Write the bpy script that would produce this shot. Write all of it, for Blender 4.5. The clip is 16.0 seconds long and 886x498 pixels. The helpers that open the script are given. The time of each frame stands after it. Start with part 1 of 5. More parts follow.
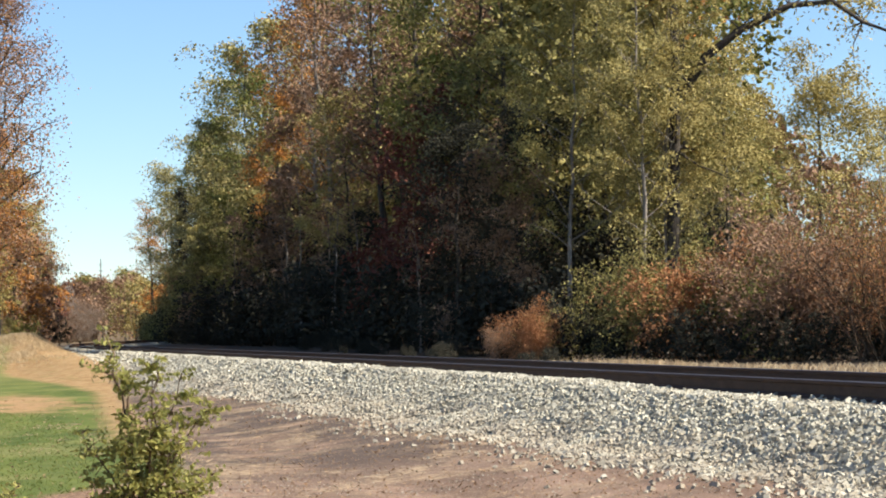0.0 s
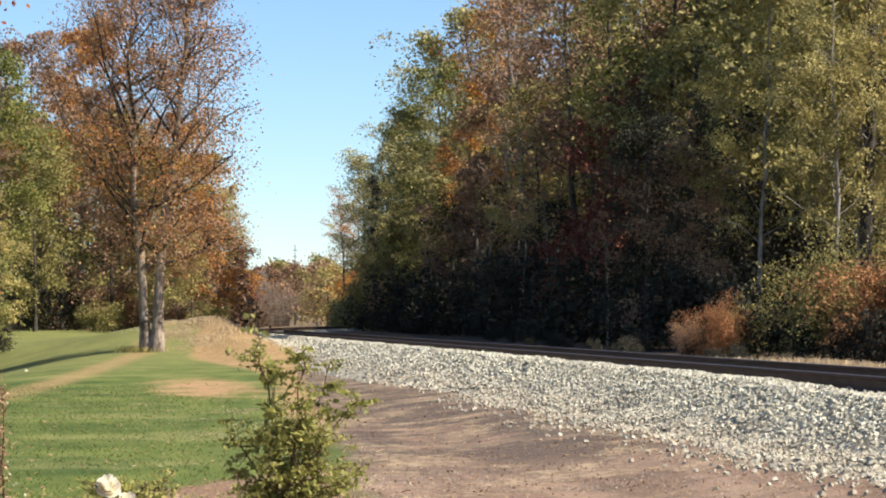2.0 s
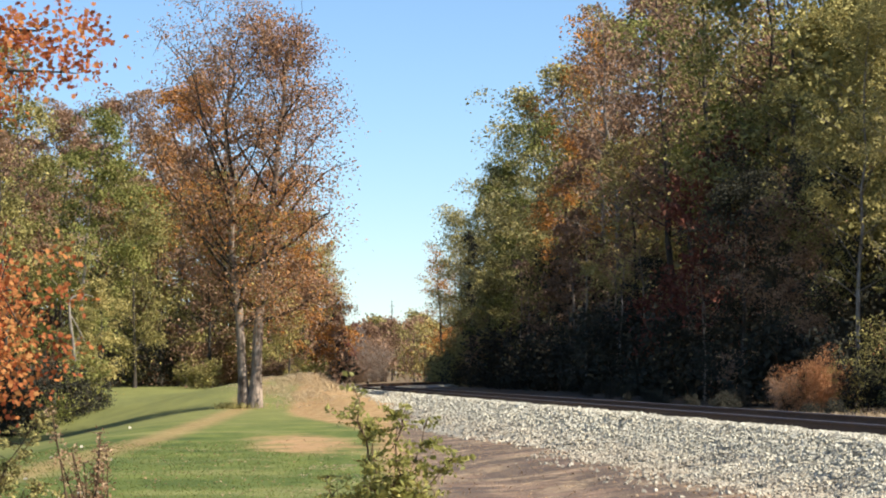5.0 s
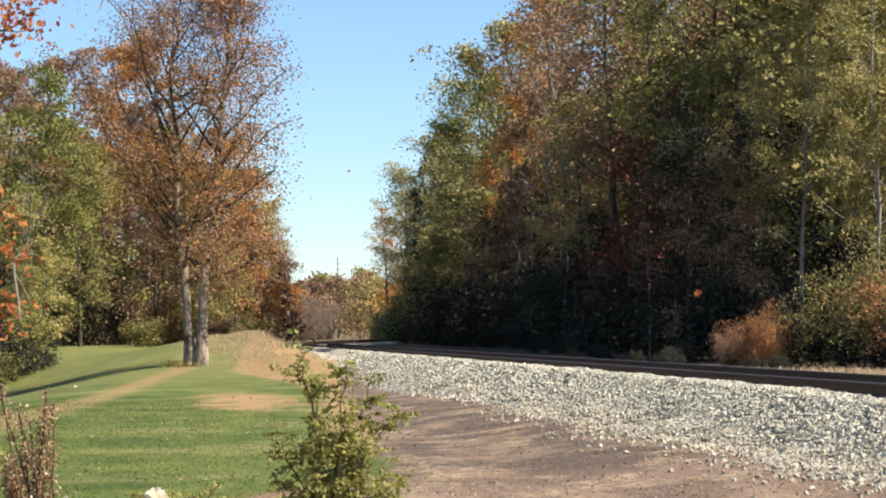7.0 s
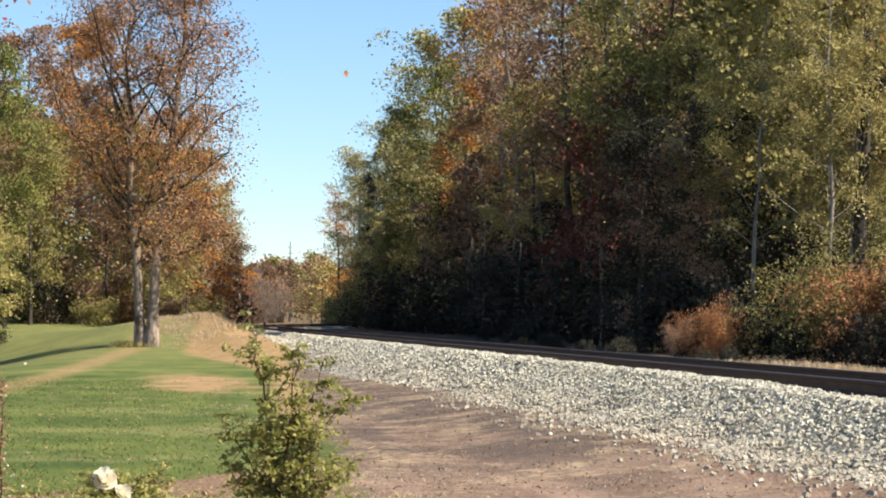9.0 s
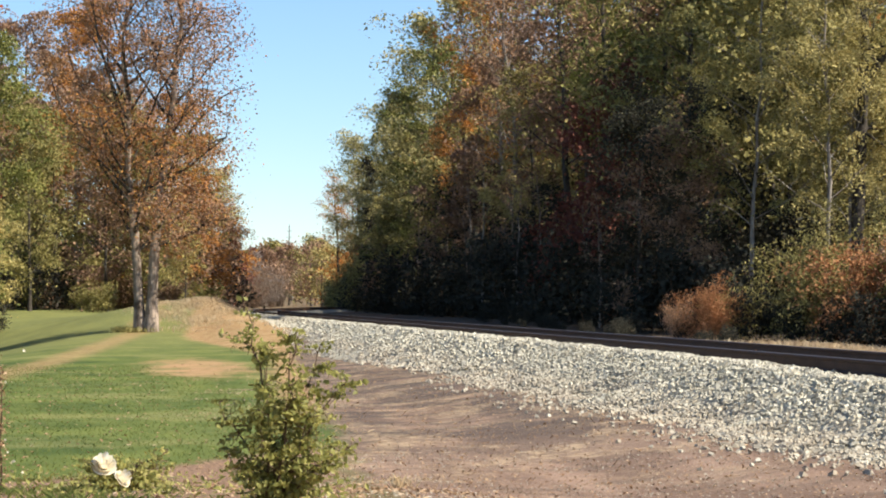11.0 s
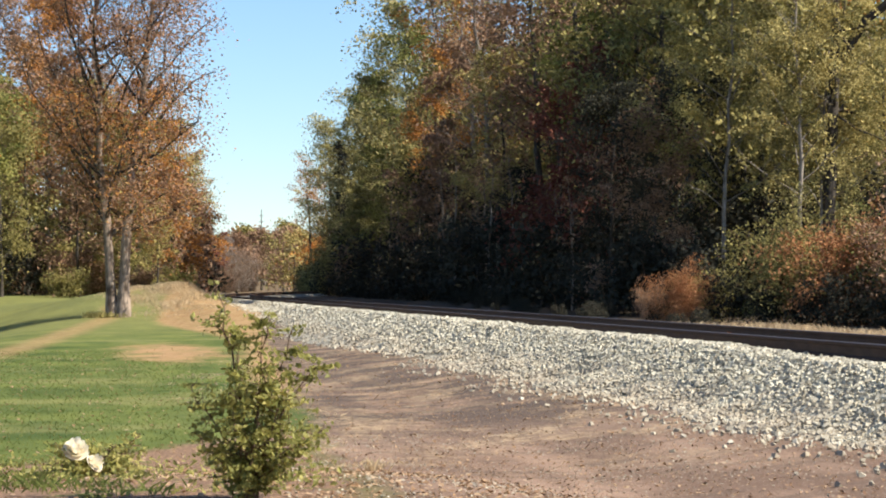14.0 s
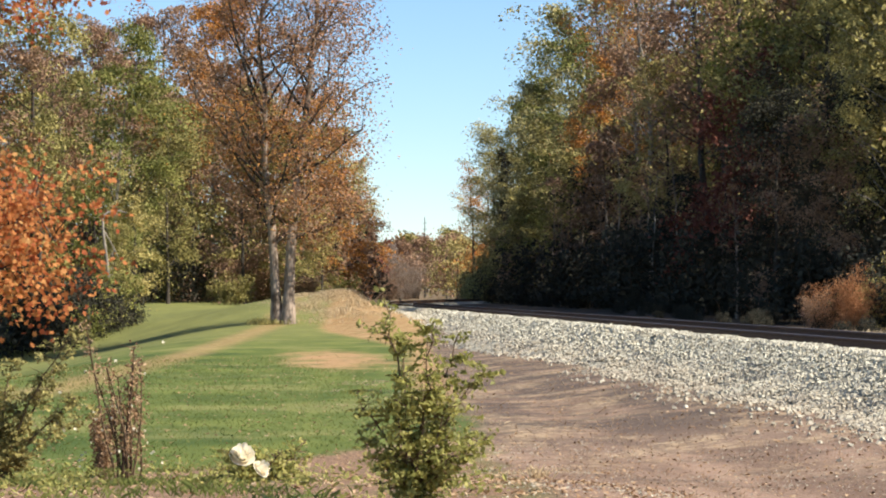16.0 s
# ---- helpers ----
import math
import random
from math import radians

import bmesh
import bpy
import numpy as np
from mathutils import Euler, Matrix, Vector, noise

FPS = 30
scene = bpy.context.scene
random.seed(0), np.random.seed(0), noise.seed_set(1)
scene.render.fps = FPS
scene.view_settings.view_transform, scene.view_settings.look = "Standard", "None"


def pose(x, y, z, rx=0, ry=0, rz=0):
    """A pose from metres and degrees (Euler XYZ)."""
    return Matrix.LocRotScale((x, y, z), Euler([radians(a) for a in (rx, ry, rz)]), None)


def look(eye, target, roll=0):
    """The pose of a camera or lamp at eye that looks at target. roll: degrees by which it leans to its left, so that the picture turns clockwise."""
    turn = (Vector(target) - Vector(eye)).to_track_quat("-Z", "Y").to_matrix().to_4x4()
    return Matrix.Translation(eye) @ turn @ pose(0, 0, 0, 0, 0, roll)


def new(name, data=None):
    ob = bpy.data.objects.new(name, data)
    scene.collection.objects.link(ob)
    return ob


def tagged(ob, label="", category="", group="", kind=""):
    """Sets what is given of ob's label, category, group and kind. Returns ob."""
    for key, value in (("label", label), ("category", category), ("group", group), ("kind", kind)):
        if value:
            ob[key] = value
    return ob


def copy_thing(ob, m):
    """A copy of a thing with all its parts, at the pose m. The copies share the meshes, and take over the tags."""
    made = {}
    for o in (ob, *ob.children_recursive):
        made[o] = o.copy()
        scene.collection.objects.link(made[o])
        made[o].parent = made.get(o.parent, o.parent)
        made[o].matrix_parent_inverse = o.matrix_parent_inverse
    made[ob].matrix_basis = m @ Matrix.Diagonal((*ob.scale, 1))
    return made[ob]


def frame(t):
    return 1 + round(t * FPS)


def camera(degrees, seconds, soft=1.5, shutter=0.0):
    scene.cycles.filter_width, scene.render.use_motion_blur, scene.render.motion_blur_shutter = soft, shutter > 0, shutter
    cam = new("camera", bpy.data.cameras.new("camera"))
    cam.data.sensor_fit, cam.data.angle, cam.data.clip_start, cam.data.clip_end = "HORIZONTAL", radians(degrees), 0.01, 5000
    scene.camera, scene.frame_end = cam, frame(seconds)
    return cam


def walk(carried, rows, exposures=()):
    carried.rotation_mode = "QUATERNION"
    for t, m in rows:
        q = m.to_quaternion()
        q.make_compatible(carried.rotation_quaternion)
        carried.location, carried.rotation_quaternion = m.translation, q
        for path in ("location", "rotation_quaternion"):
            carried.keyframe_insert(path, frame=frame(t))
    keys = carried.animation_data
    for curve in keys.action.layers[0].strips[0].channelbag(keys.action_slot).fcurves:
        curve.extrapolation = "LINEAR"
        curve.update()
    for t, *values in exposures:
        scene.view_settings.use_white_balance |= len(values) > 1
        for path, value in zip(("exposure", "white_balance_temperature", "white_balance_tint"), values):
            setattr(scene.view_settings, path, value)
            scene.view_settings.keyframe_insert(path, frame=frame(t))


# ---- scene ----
cam = camera(20.0, 16.0, soft=2.0)
# seconds, place in metres, turn in degrees: a hand-held telephoto pan
PATH = [
    (0.0, -0.279, 0.001, 1.621, 91.694, 1.571, -12.176),
    (0.5, -0.232, 0.221, 1.620, 91.366, 1.525, -11.457),
    (1.0, -0.174, 0.300, 1.626, 90.953, 1.618, -9.242),
    (1.5, -0.039, 0.374, 1.633, 90.637, 0.032, -8.500),
    (2.0, 0.011, 0.392, 1.636, 91.554, 0.195, -7.795),
    (2.5, 0.014, 0.435, 1.631, 91.434, 0.878, -7.465),
    (3.0, 0.004, 0.401, 1.635, 91.820, 0.987, -6.284),
    (3.5, -0.005, 0.353, 1.632, 92.703, 0.117, -6.001),
    (3.7, -0.008, 0.350, 1.634, 92.858, -0.001, -6.179),
    (5.8, -0.015, 0.004, 1.652, 92.774, 0.487, -5.297),
    (6.0, -0.013, 0.033, 1.648, 92.645, 0.546, -5.395),
    (6.5, -0.003, 0.028, 1.646, 92.361, 0.672, -6.202),
    (7.0, -0.011, 0.030, 1.649, 91.837, 0.641, -6.810),
    (7.5, 0.016, 0.105, 1.650, 91.502, 0.655, -7.116),
    (8.0, 0.008, 0.033, 1.645, 91.532, 0.283, -7.696),
    (8.5, -0.010, 0.040, 1.644, 91.690, -0.212, -7.798),
    (9.0, -0.019, 0.073, 1.641, 91.524, -0.527, -7.924),
    (9.2, 0.004, 0.073, 1.652, 91.376, -0.554, -8.012),
    (11.3, -0.010, -0.025, 1.651, 91.115, -0.003, -7.917),
    (11.5, -0.012, -0.035, 1.651, 91.130, -0.256, -7.937),
    (12.0, -0.008, -0.051, 1.650, 91.127, -0.014, -8.036),
    (12.5, 0.000, -0.000, 1.650, 91.018, 0.000, -8.120),
    (13.0, -0.000, -0.019, 1.646, 90.774, 0.044, -8.407),
    (13.5, 0.004, 0.024, 1.644, 90.609, 0.091, -8.614),
    (14.0, 0.000, 0.008, 1.644, 90.755, 0.226, -8.557),
    (14.5, -0.001, -0.019, 1.648, 90.589, 0.142, -8.286),
    (15.0, -0.000, 0.009, 1.645, 90.354, -0.003, -7.779),
    (15.5, -0.008, -0.001, 1.641, 90.615, 0.038, -5.990),
    (16.0, -0.012, 0.010, 1.641, 90.941, 0.143, -4.841),
]
walk(cam, [(t, pose(*p)) for t, *p in PATH])

# ---- light ----
SUN_AZ, SUN_EL = radians(116), radians(43)
world = bpy.data.worlds.new("sky")
scene.world = world
world.use_nodes = True
wn = world.node_tree
sky = wn.nodes.new("ShaderNodeTexSky")
sky.sky_type, sky.sun_disc = "NISHITA", False
sky.sun_elevation, sky.sun_rotation = SUN_EL, SUN_AZ
sky.air_density, sky.dust_density, sky.ozone_density, sky.altitude = 1.0, 0.02, 6.0, 900
wn.links.new(sky.outputs[0], wn.nodes["Background"].inputs[0])
wn.nodes["Background"].inputs[1].default_value = 0.09
sun_data = bpy.data.lights.new("sun", "SUN")
sun_data.energy, sun_data.angle, sun_data.color = 5.0, radians(0.6), (1.0, 0.93, 0.82)
sun = new("sun", sun_data)
to_sun = Vector((math.sin(SUN_AZ) * math.cos(SUN_EL), math.cos(SUN_AZ) * math.cos(SUN_EL), math.sin(SUN_EL)))
sun.matrix_world = look(to_sun * 60, (0, 0, 0))
scene.view_settings.exposure = 0.93


# ---- node shorthand ----
class Mat:
    """A node material with a few short builders."""

    def __init__(self, name):
        self.m = bpy.data.materials.new(name)
        self.m.use_nodes = True
        self.t = self.m.node_tree
        self.bsdf = self.t.nodes["Principled BSDF"]
        self.out = self.t.nodes["Material Output"]
        self.bsdf.inputs["Specular IOR Level"].default_value = 0.15

    def put(self, socket, value):
        if isinstance(value, bpy.types.NodeSocket):
            self.t.links.new(value, socket)
        elif isinstance(value, tuple):
            socket.default_value = (*value, 1.0) if len(value) == 3 and socket.type == "RGBA" else value
        else:
            socket.default_value = value

    def math(self, op, a, b=0.0, clamp=False):
        n = self.t.nodes.new("ShaderNodeMath")
        n.operation, n.use_clamp = op, clamp
        self.put(n.inputs[0], a), self.put(n.inputs[1], b)
        return n.outputs[0]

    def pos(self):
        g = self.t.nodes.new("ShaderNodeNewGeometry")
        s = self.t.nodes.new("ShaderNodeSeparateXYZ")
        self.t.links.new(g.outputs["Position"], s.inputs[0])
        return g.outputs["Position"], s.outputs[0], s.outputs[1], s.outputs[2]

    def island(self):
        return self.t.nodes.new("ShaderNodeNewGeometry").outputs["Random Per Island"]

    def chance(self):
        return self.t.nodes.new("ShaderNodeObjectInfo").outputs["Random"]

    def noise(self, scale, detail=4.0, rough=0.6, vector=None):
        n = self.t.nodes.new("ShaderNodeTexNoise")
        n.inputs["Scale"].default_value, n.inputs["Detail"].default_value, n.inputs["Roughness"].default_value = scale, detail, rough
        if vector is None:
            vector = self.pos()[0]
        self.t.links.new(vector, n.inputs["Vector"])
        return n.outputs["Fac"]

    def stretch(self, x, y, z):
        n = self.t.nodes.new("ShaderNodeVectorMath")
        n.operation = "MULTIPLY"
        self.t.links.new(self.pos()[0], n.inputs[0])
        n.inputs[1].default_value = (x, y, z)
        return n.outputs[0]

    def step(self, value, a, b):
        n = self.t.nodes.new("ShaderNodeMapRange")
        n.interpolation_type = "SMOOTHSTEP"
        self.put(n.inputs["Value"], value)
        n.inputs["From Min"].default_value, n.inputs["From Max"].default_value = a, b
        return n.outputs["Result"]

    def mix(self, a, b, fac):
        n = self.t.nodes.new("ShaderNodeMix")
        n.data_type = "RGBA"
        self.put(n.inputs[0], fac), self.put(n.inputs[6], a), self.put(n.inputs[7], b)
        return n.outputs[2]

    def ramp(self, fac, colours):
        n = self.t.nodes.new("ShaderNodeValToRGB")
        while len(n.color_ramp.elements) < len(colours):
            n.color_ramp.elements.new(0.5)
        for i, (e, c) in enumerate(zip(n.color_ramp.elements, colours)):
            e.position, e.color = i / (len(colours) - 1), (*c, 1.0)
        self.put(n.inputs[0], fac)
        return n.outputs[0]

    def bump(self, height, strength, distance):
        n = self.t.nodes.new("ShaderNodeBump")
        n.inputs["Strength"].default_value, n.inputs["Distance"].default_value = strength, distance
        self.put(n.inputs["Height"], height)
        self.t.links.new(n.outputs[0], self.bsdf.inputs["Normal"])

    def done(self, colour, rough=0.85, metal=0.0):
        self.put(self.bsdf.inputs["Base Color"], colour)
        self.put(self.bsdf.inputs["Roughness"], rough)
        self.put(self.bsdf.inputs["Metallic"], metal)
        return self.m


def foliage(name, colours, through_light=0.22, gloss=0.75):
    """Leaves that differ one from another and let light through."""
    k = Mat(name)
    fac = k.math("ADD", k.math("MULTIPLY", k.island(), 0.5), k.math("MULTIPLY", k.noise(0.45, 3), 0.8))
    fac = k.math("SUBTRACT", fac, 0.17, True)
    colour = k.ramp(fac, colours)
    k.done(colour, gloss)
    lit = k.t.nodes.new("ShaderNodeBsdfTranslucent")
    k.t.links.new(colour, lit.inputs[0])
    both = k.t.nodes.new("ShaderNodeMixShader")
    both.inputs[0].default_value = through_light
    k.t.links.new(k.bsdf.outputs[0], both.inputs[1])
    k.t.links.new(lit.outputs[0], both.inputs[2])
    k.t.links.new(both.outputs[0], k.out.inputs[0])
    return k.m


def bark(name, dark, light):
    k = Mat(name)
    n = k.noise(9.0, 6, 0.7, k.stretch(1, 1, 0.18))
    big = k.noise(0.9, 3)
    colour = k.mix(k.ramp(n, [dark, dark, light, light]), tuple(c * 0.6 for c in dark), k.step(big, 0.5, 0.75))
    k.bump(n, 0.7, 0.04)
    return k.done(colour, 0.95)


# ---- materials ----
OLIVE = foliage("olive leaves", [(0.06, 0.055, 0.02), (0.19, 0.17, 0.06), (0.4, 0.34, 0.12), (0.58, 0.47, 0.19)])
PALEOLIVE = foliage("pale olive leaves", [(0.1, 0.092, 0.04), (0.27, 0.24, 0.1), (0.5, 0.43, 0.18), (0.64, 0.52, 0.24)])
# leaf colour lowered to carry the woodland shade under the canopy
SHADED = foliage("shade-darkened leaves", [(0.025, 0.024, 0.018), (0.04, 0.039, 0.028), (0.064, 0.061, 0.043), (0.1, 0.088, 0.06)], 0.2, 1.0)
GREEN = foliage("green leaves", [(0.045, 0.052, 0.016), (0.135, 0.145, 0.04), (0.29, 0.275, 0.08), (0.46, 0.39, 0.13)])
YELLOW = foliage("yellow green leaves", [(0.12, 0.1, 0.036), (0.32, 0.265, 0.095), (0.54, 0.44, 0.17), (0.68, 0.54, 0.24)])
ORANGE = foliage("orange leaves", [(0.17, 0.075, 0.025), (0.4, 0.17, 0.045), (0.6, 0.28, 0.07), (0.6, 0.38, 0.12)])
RUST = foliage("rust brown leaves", [(0.105, 0.064, 0.042), (0.25, 0.152, 0.095), (0.41, 0.255, 0.155), (0.51, 0.355, 0.22)])
RUSSET = foliage("russet leaves", [(0.14, 0.062, 0.028), (0.33, 0.15, 0.065), (0.52, 0.25, 0.11), (0.6, 0.36, 0.17)])
RED = foliage("dark red leaves", [(0.07, 0.028, 0.022), (0.15, 0.054, 0.04), (0.24, 0.09, 0.058), (0.32, 0.16, 0.09)])
MAPLE = foliage("maple leaves", [(0.15, 0.035, 0.024), (0.36, 0.095, 0.036), (0.58, 0.24, 0.08), (0.68, 0.44, 0.17)], 0.5)
GREY = foliage("grey twigs", [(0.2, 0.175, 0.15), (0.3, 0.26, 0.22), (0.38, 0.32, 0.27), (0.42, 0.32, 0.24)], 0.2)
TAN = foliage("dry grass", [(0.3, 0.22, 0.13), (0.48, 0.36, 0.21), (0.62, 0.49, 0.31), (0.68, 0.56, 0.38)], 0.35)
LAWN = foliage("grass blades", [(0.075, 0.105, 0.026), (0.125, 0.155, 0.04), (0.2, 0.215, 0.06), (0.42, 0.34, 0.16)], 0.45)
ROSE = foliage("rose leaves", [(0.08, 0.085, 0.024), (0.22, 0.22, 0.06), (0.42, 0.39, 0.12), (0.62, 0.5, 0.2)], 0.45, 0.45)
LITTER = foliage("fallen leaves", [(0.16, 0.085, 0.045), (0.3, 0.18, 0.095), (0.46, 0.32, 0.19), (0.6, 0.5, 0.37)], 0.15)
PETAL = foliage("cream petals", [(0.82, 0.73, 0.52), (0.87, 0.8, 0.62), (0.89, 0.83, 0.68), (0.9, 0.86, 0.74)], 0.5)
BARK = bark("grey brown bark", (0.03, 0.025, 0.02), (0.12, 0.1, 0.08))
PALE = bark("pale bark", (0.12, 0.1, 0.08), (0.4, 0.345, 0.285))
FURROWED = bark("furrowed grey bark", (0.08, 0.058, 0.042), (0.44, 0.345, 0.265))
CURLED = foliage("curled brown leaves", [(0.08, 0.05, 0.034), (0.16, 0.095, 0.06), (0.3, 0.18, 0.11), (0.5, 0.35, 0.22)], 0.15)
STEM = bark("woody stems", (0.07, 0.045, 0.025), (0.2, 0.13, 0.08))


def ballast_material():
    k = Mat("pale ballast stone")
    fac = k.math("ADD", k.math("MULTIPLY", k.island(), 0.75), k.math("MULTIPLY", k.noise(30, 3), 0.3))
    colour = k.ramp(fac, [(0.26, 0.228, 0.165), (0.39, 0.35, 0.26), (0.5, 0.46, 0.355), (0.62, 0.58, 0.46)])
    dirty = k.math("MULTIPLY", k.step(k.pos()[3], 0.62, 0.2), k.step(k.noise(0.9, 4), 0.25, 0.6))
    colour = k.mix(colour, (0.26, 0.2, 0.145), k.math("MULTIPLY", dirty, 0.5))
    return k.done(colour, 0.9)


def bed_material():
    k = Mat("ballast bed")
    v = k.t.nodes.new("ShaderNodeTexVoronoi")
    v.inputs["Scale"].default_value = 16
    k.t.links.new(k.pos()[0], v.inputs["Vector"])
    sep = k.t.nodes.new("ShaderNodeSeparateColor")
    k.t.links.new(v.outputs["Color"], sep.inputs[0])
    colour = k.ramp(sep.outputs[0], [(0.22, 0.19, 0.14), (0.33, 0.295, 0.22), (0.42, 0.38, 0.285), (0.5, 0.465, 0.36)])
    colour = k.mix(colour, (0.26, 0.2, 0.15), k.math("MULTIPLY", k.step(k.noise(0.7, 4), 0.45, 0.75), 0.45))
    k.bump(v.outputs["Distance"], 1.0, -0.05)
    return k.done(colour, 0.92)


def ground_material():
    """One sheet of ground: mown lawn, dry strips, bare earth, the dirt path, litter under the trees darkened for their
    shade.
    """
    k = Mat("ground")
    p, x, y, z = k.pos()
    mid, fine, large = k.noise(0.8, 5), k.noise(14, 5, 0.7), k.noise(0.16, 4)
    streak = k.noise(1.0, 4, 0.6, k.stretch(1.3, 0.3, 1))
    wob = k.math("MULTIPLY", k.math("SUBTRACT", mid, 0.5), 2.2)
    wob_big = k.math("MULTIPLY", k.math("SUBTRACT", large, 0.5), 5.0)
    xw = k.math("ADD", x, wob)
    lawn = k.mix((0.048, 0.078, 0.016), (0.138, 0.16, 0.037), k.math("MULTIPLY", k.math("ADD", k.step(streak, 0.35, 0.68), k.step(k.noise(0.3, 4), 0.38, 0.6)), 0.5))
    lawn = k.mix(lawn, (0.3, 0.26, 0.11), k.math("MULTIPLY", k.step(fine, 0.55, 0.75), 0.25))
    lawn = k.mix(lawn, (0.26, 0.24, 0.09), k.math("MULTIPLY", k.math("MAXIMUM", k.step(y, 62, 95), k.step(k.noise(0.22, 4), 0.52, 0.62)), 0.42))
    dry = k.mix((0.25, 0.145, 0.062), (0.42, 0.285, 0.14), k.step(k.noise(3.0, 6, 0.7), 0.36, 0.66))
    dry = k.mix(dry, (0.17, 0.16, 0.05), k.math("MULTIPLY", k.step(k.noise(1.1, 5, 0.7), 0.54, 0.66), 0.6))
    bare = k.mix((0.34, 0.18, 0.085), (0.45, 0.28, 0.15), fine)
    dirt = k.mix((0.17, 0.108, 0.073), (0.29, 0.19, 0.13), k.step(streak, 0.38, 0.66))
    dirt = k.mix(dirt, (0.075, 0.057, 0.045), k.math("MULTIPLY", k.math("MULTIPLY", k.step(k.noise(0.55, 6, 0.68, k.stretch(0.6, 0.8, 1)), 0.36, 0.5), k.step(y, 23, 31)), 0.9))
    dirt = k.mix(dirt, (0.13, 0.088, 0.062), k.math("MULTIPLY", k.step(k.noise(1.0, 6, 0.7, k.stretch(0.7, 1.5, 1)), 0.5, 0.62), 0.7))
    dirt = k.mix(dirt, (0.47, 0.345, 0.205), k.math("MULTIPLY", k.math("MULTIPLY", k.step(k.noise(1.0, 7, 0.8, k.stretch(0.7, 0.5, 1)), 0.48, 0.62), k.step(k.noise(7, 5, 0.7), 0.38, 0.58)), k.math("MULTIPLY", k.step(y, 18, 26), 0.8)))
    dirt = k.mix(dirt, (0.5, 0.44, 0.38), k.math("MULTIPLY", k.step(fine, 0.62, 0.78), 0.45))
    dirt = k.mix(dirt, (0.5, 0.41, 0.32), k.math("MULTIPLY", k.step(k.noise(42, 3, 0.6), 0.58, 0.7), 0.6))
    dirt = k.mix(dirt, (0.06, 0.043, 0.033), k.math("MULTIPLY", k.step(k.noise(25, 4, 0.65), 0.57, 0.68), 0.75))
    mulch = k.mix((0.12, 0.072, 0.045), (0.37, 0.235, 0.145), k.step(k.noise(22, 5, 0.75), 0.4, 0.66))
    # brown leaf litter, its colour lowered for the shade under the trees
    shaded_litter = k.mix((0.04, 0.03, 0.02), (0.095, 0.068, 0.043), k.step(mid, 0.35, 0.7))
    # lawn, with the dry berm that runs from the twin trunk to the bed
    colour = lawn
    berm = k.math("ABSOLUTE", k.math("SUBTRACT", k.math("SUBTRACT", x, k.math("MULTIPLY", y, 0.0825)), k.math("ADD", -6.5, k.math("MULTIPLY", wob, 0.12))))
    colour = k.mix(colour, dry, k.math("MULTIPLY", k.math("MULTIPLY", k.math("MULTIPLY", k.step(k.math("ADD", berm, k.math("MULTIPLY", wob, 0.35)), 0.85, 0.1), 0.65), k.step(y, 34, 44)), k.step(y, 125, 105)))
    # bare patch beside the path
    px = k.math("DIVIDE", k.math("SUBTRACT", x, 2.5), 1.15)
    py = k.math("DIVIDE", k.math("SUBTRACT", y, 60.0), 7.0)
    patch = k.math("ADD", k.math("ADD", k.math("MULTIPLY", px, px), k.math("MULTIPLY", py, py)), k.math("ADD", k.math("MULTIPLY", wob, 0.8), k.math("MULTIPLY", k.math("SUBTRACT", k.noise(1.0, 6, 0.75, k.stretch(1.1, 0.45, 1)), 0.5), 7.0)))
    colour = k.mix(colour, bare, k.math("MULTIPLY", k.step(patch, 2.1, -0.5), 0.9))
    # dry edge and path
    edge = k.math("SUBTRACT", x, k.math("ADD", 0.75, k.math("MULTIPLY", y, 0.066)))
    edge_w = k.math("ADD", edge, k.math("MULTIPLY", wob, 0.45))
    colour = k.mix(colour, dry, k.math("MULTIPLY", k.step(k.math("ADD", edge_w, k.math("MULTIPLY", k.step(y, 66, 96), 3.2)), -0.75, -0.15), k.step(y, 30, 44)))
    far_path = k.step(k.math("ADD", y, k.math("MULTIPLY", wob_big, 3.0)), 105, 80)
    colour = k.mix(colour, dirt, k.math("MULTIPLY", k.step(edge_w, -0.05, 0.35), far_path))
    bed = k.math("MULTIPLY", k.step(k.math("SUBTRACT", k.math("ADD", y, k.math("MULTIPLY", wob, 0.8)), k.math("MULTIPLY", x, 1.6)), 24.2, 23.2), k.step(edge_w, 0.3, -0.2))
    colour = k.mix(colour, k.mix(mulch, lawn, k.step(k.noise(1.6, 4), 0.57, 0.66)), bed)
    # verge beyond the track, then forest litter, both coloured darker where tree shade lies
    colour = k.mix(colour, k.mix(dry, shaded_litter, k.math("MAXIMUM", k.step(mid, 0.42, 0.62), k.step(y, 66, 78))), k.step(x, 11.8, 12.4))
    colour = k.mix(colour, shaded_litter, k.step(k.math("ADD", x, wob), 18.5, 20.5))
    colour = k.mix(colour, shaded_litter, k.step(k.math("ADD", y, wob_big), 150, 165))
    colour = k.mix(colour, (0.3, 0.21, 0.11), k.math("MULTIPLY", k.step(y, 170, 240), 0.5))
    k.bump(k.math("ADD", k.math("MULTIPLY", fine, 0.8), k.math("MULTIPLY", mid, 0.3)), 0.6, 0.03)
    return k.done(colour, 0.95)


def rail_material():
    k = Mat("rusted rail steel")
    colour = k.ramp(k.noise(11, 5, 0.7, k.stretch(1, 0.3, 1)), [(0.03, 0.018, 0.013), (0.06, 0.033, 0.022), (0.095, 0.055, 0.035), (0.12, 0.07, 0.045)])
    return k.done(colour, 0.75, 0.1)


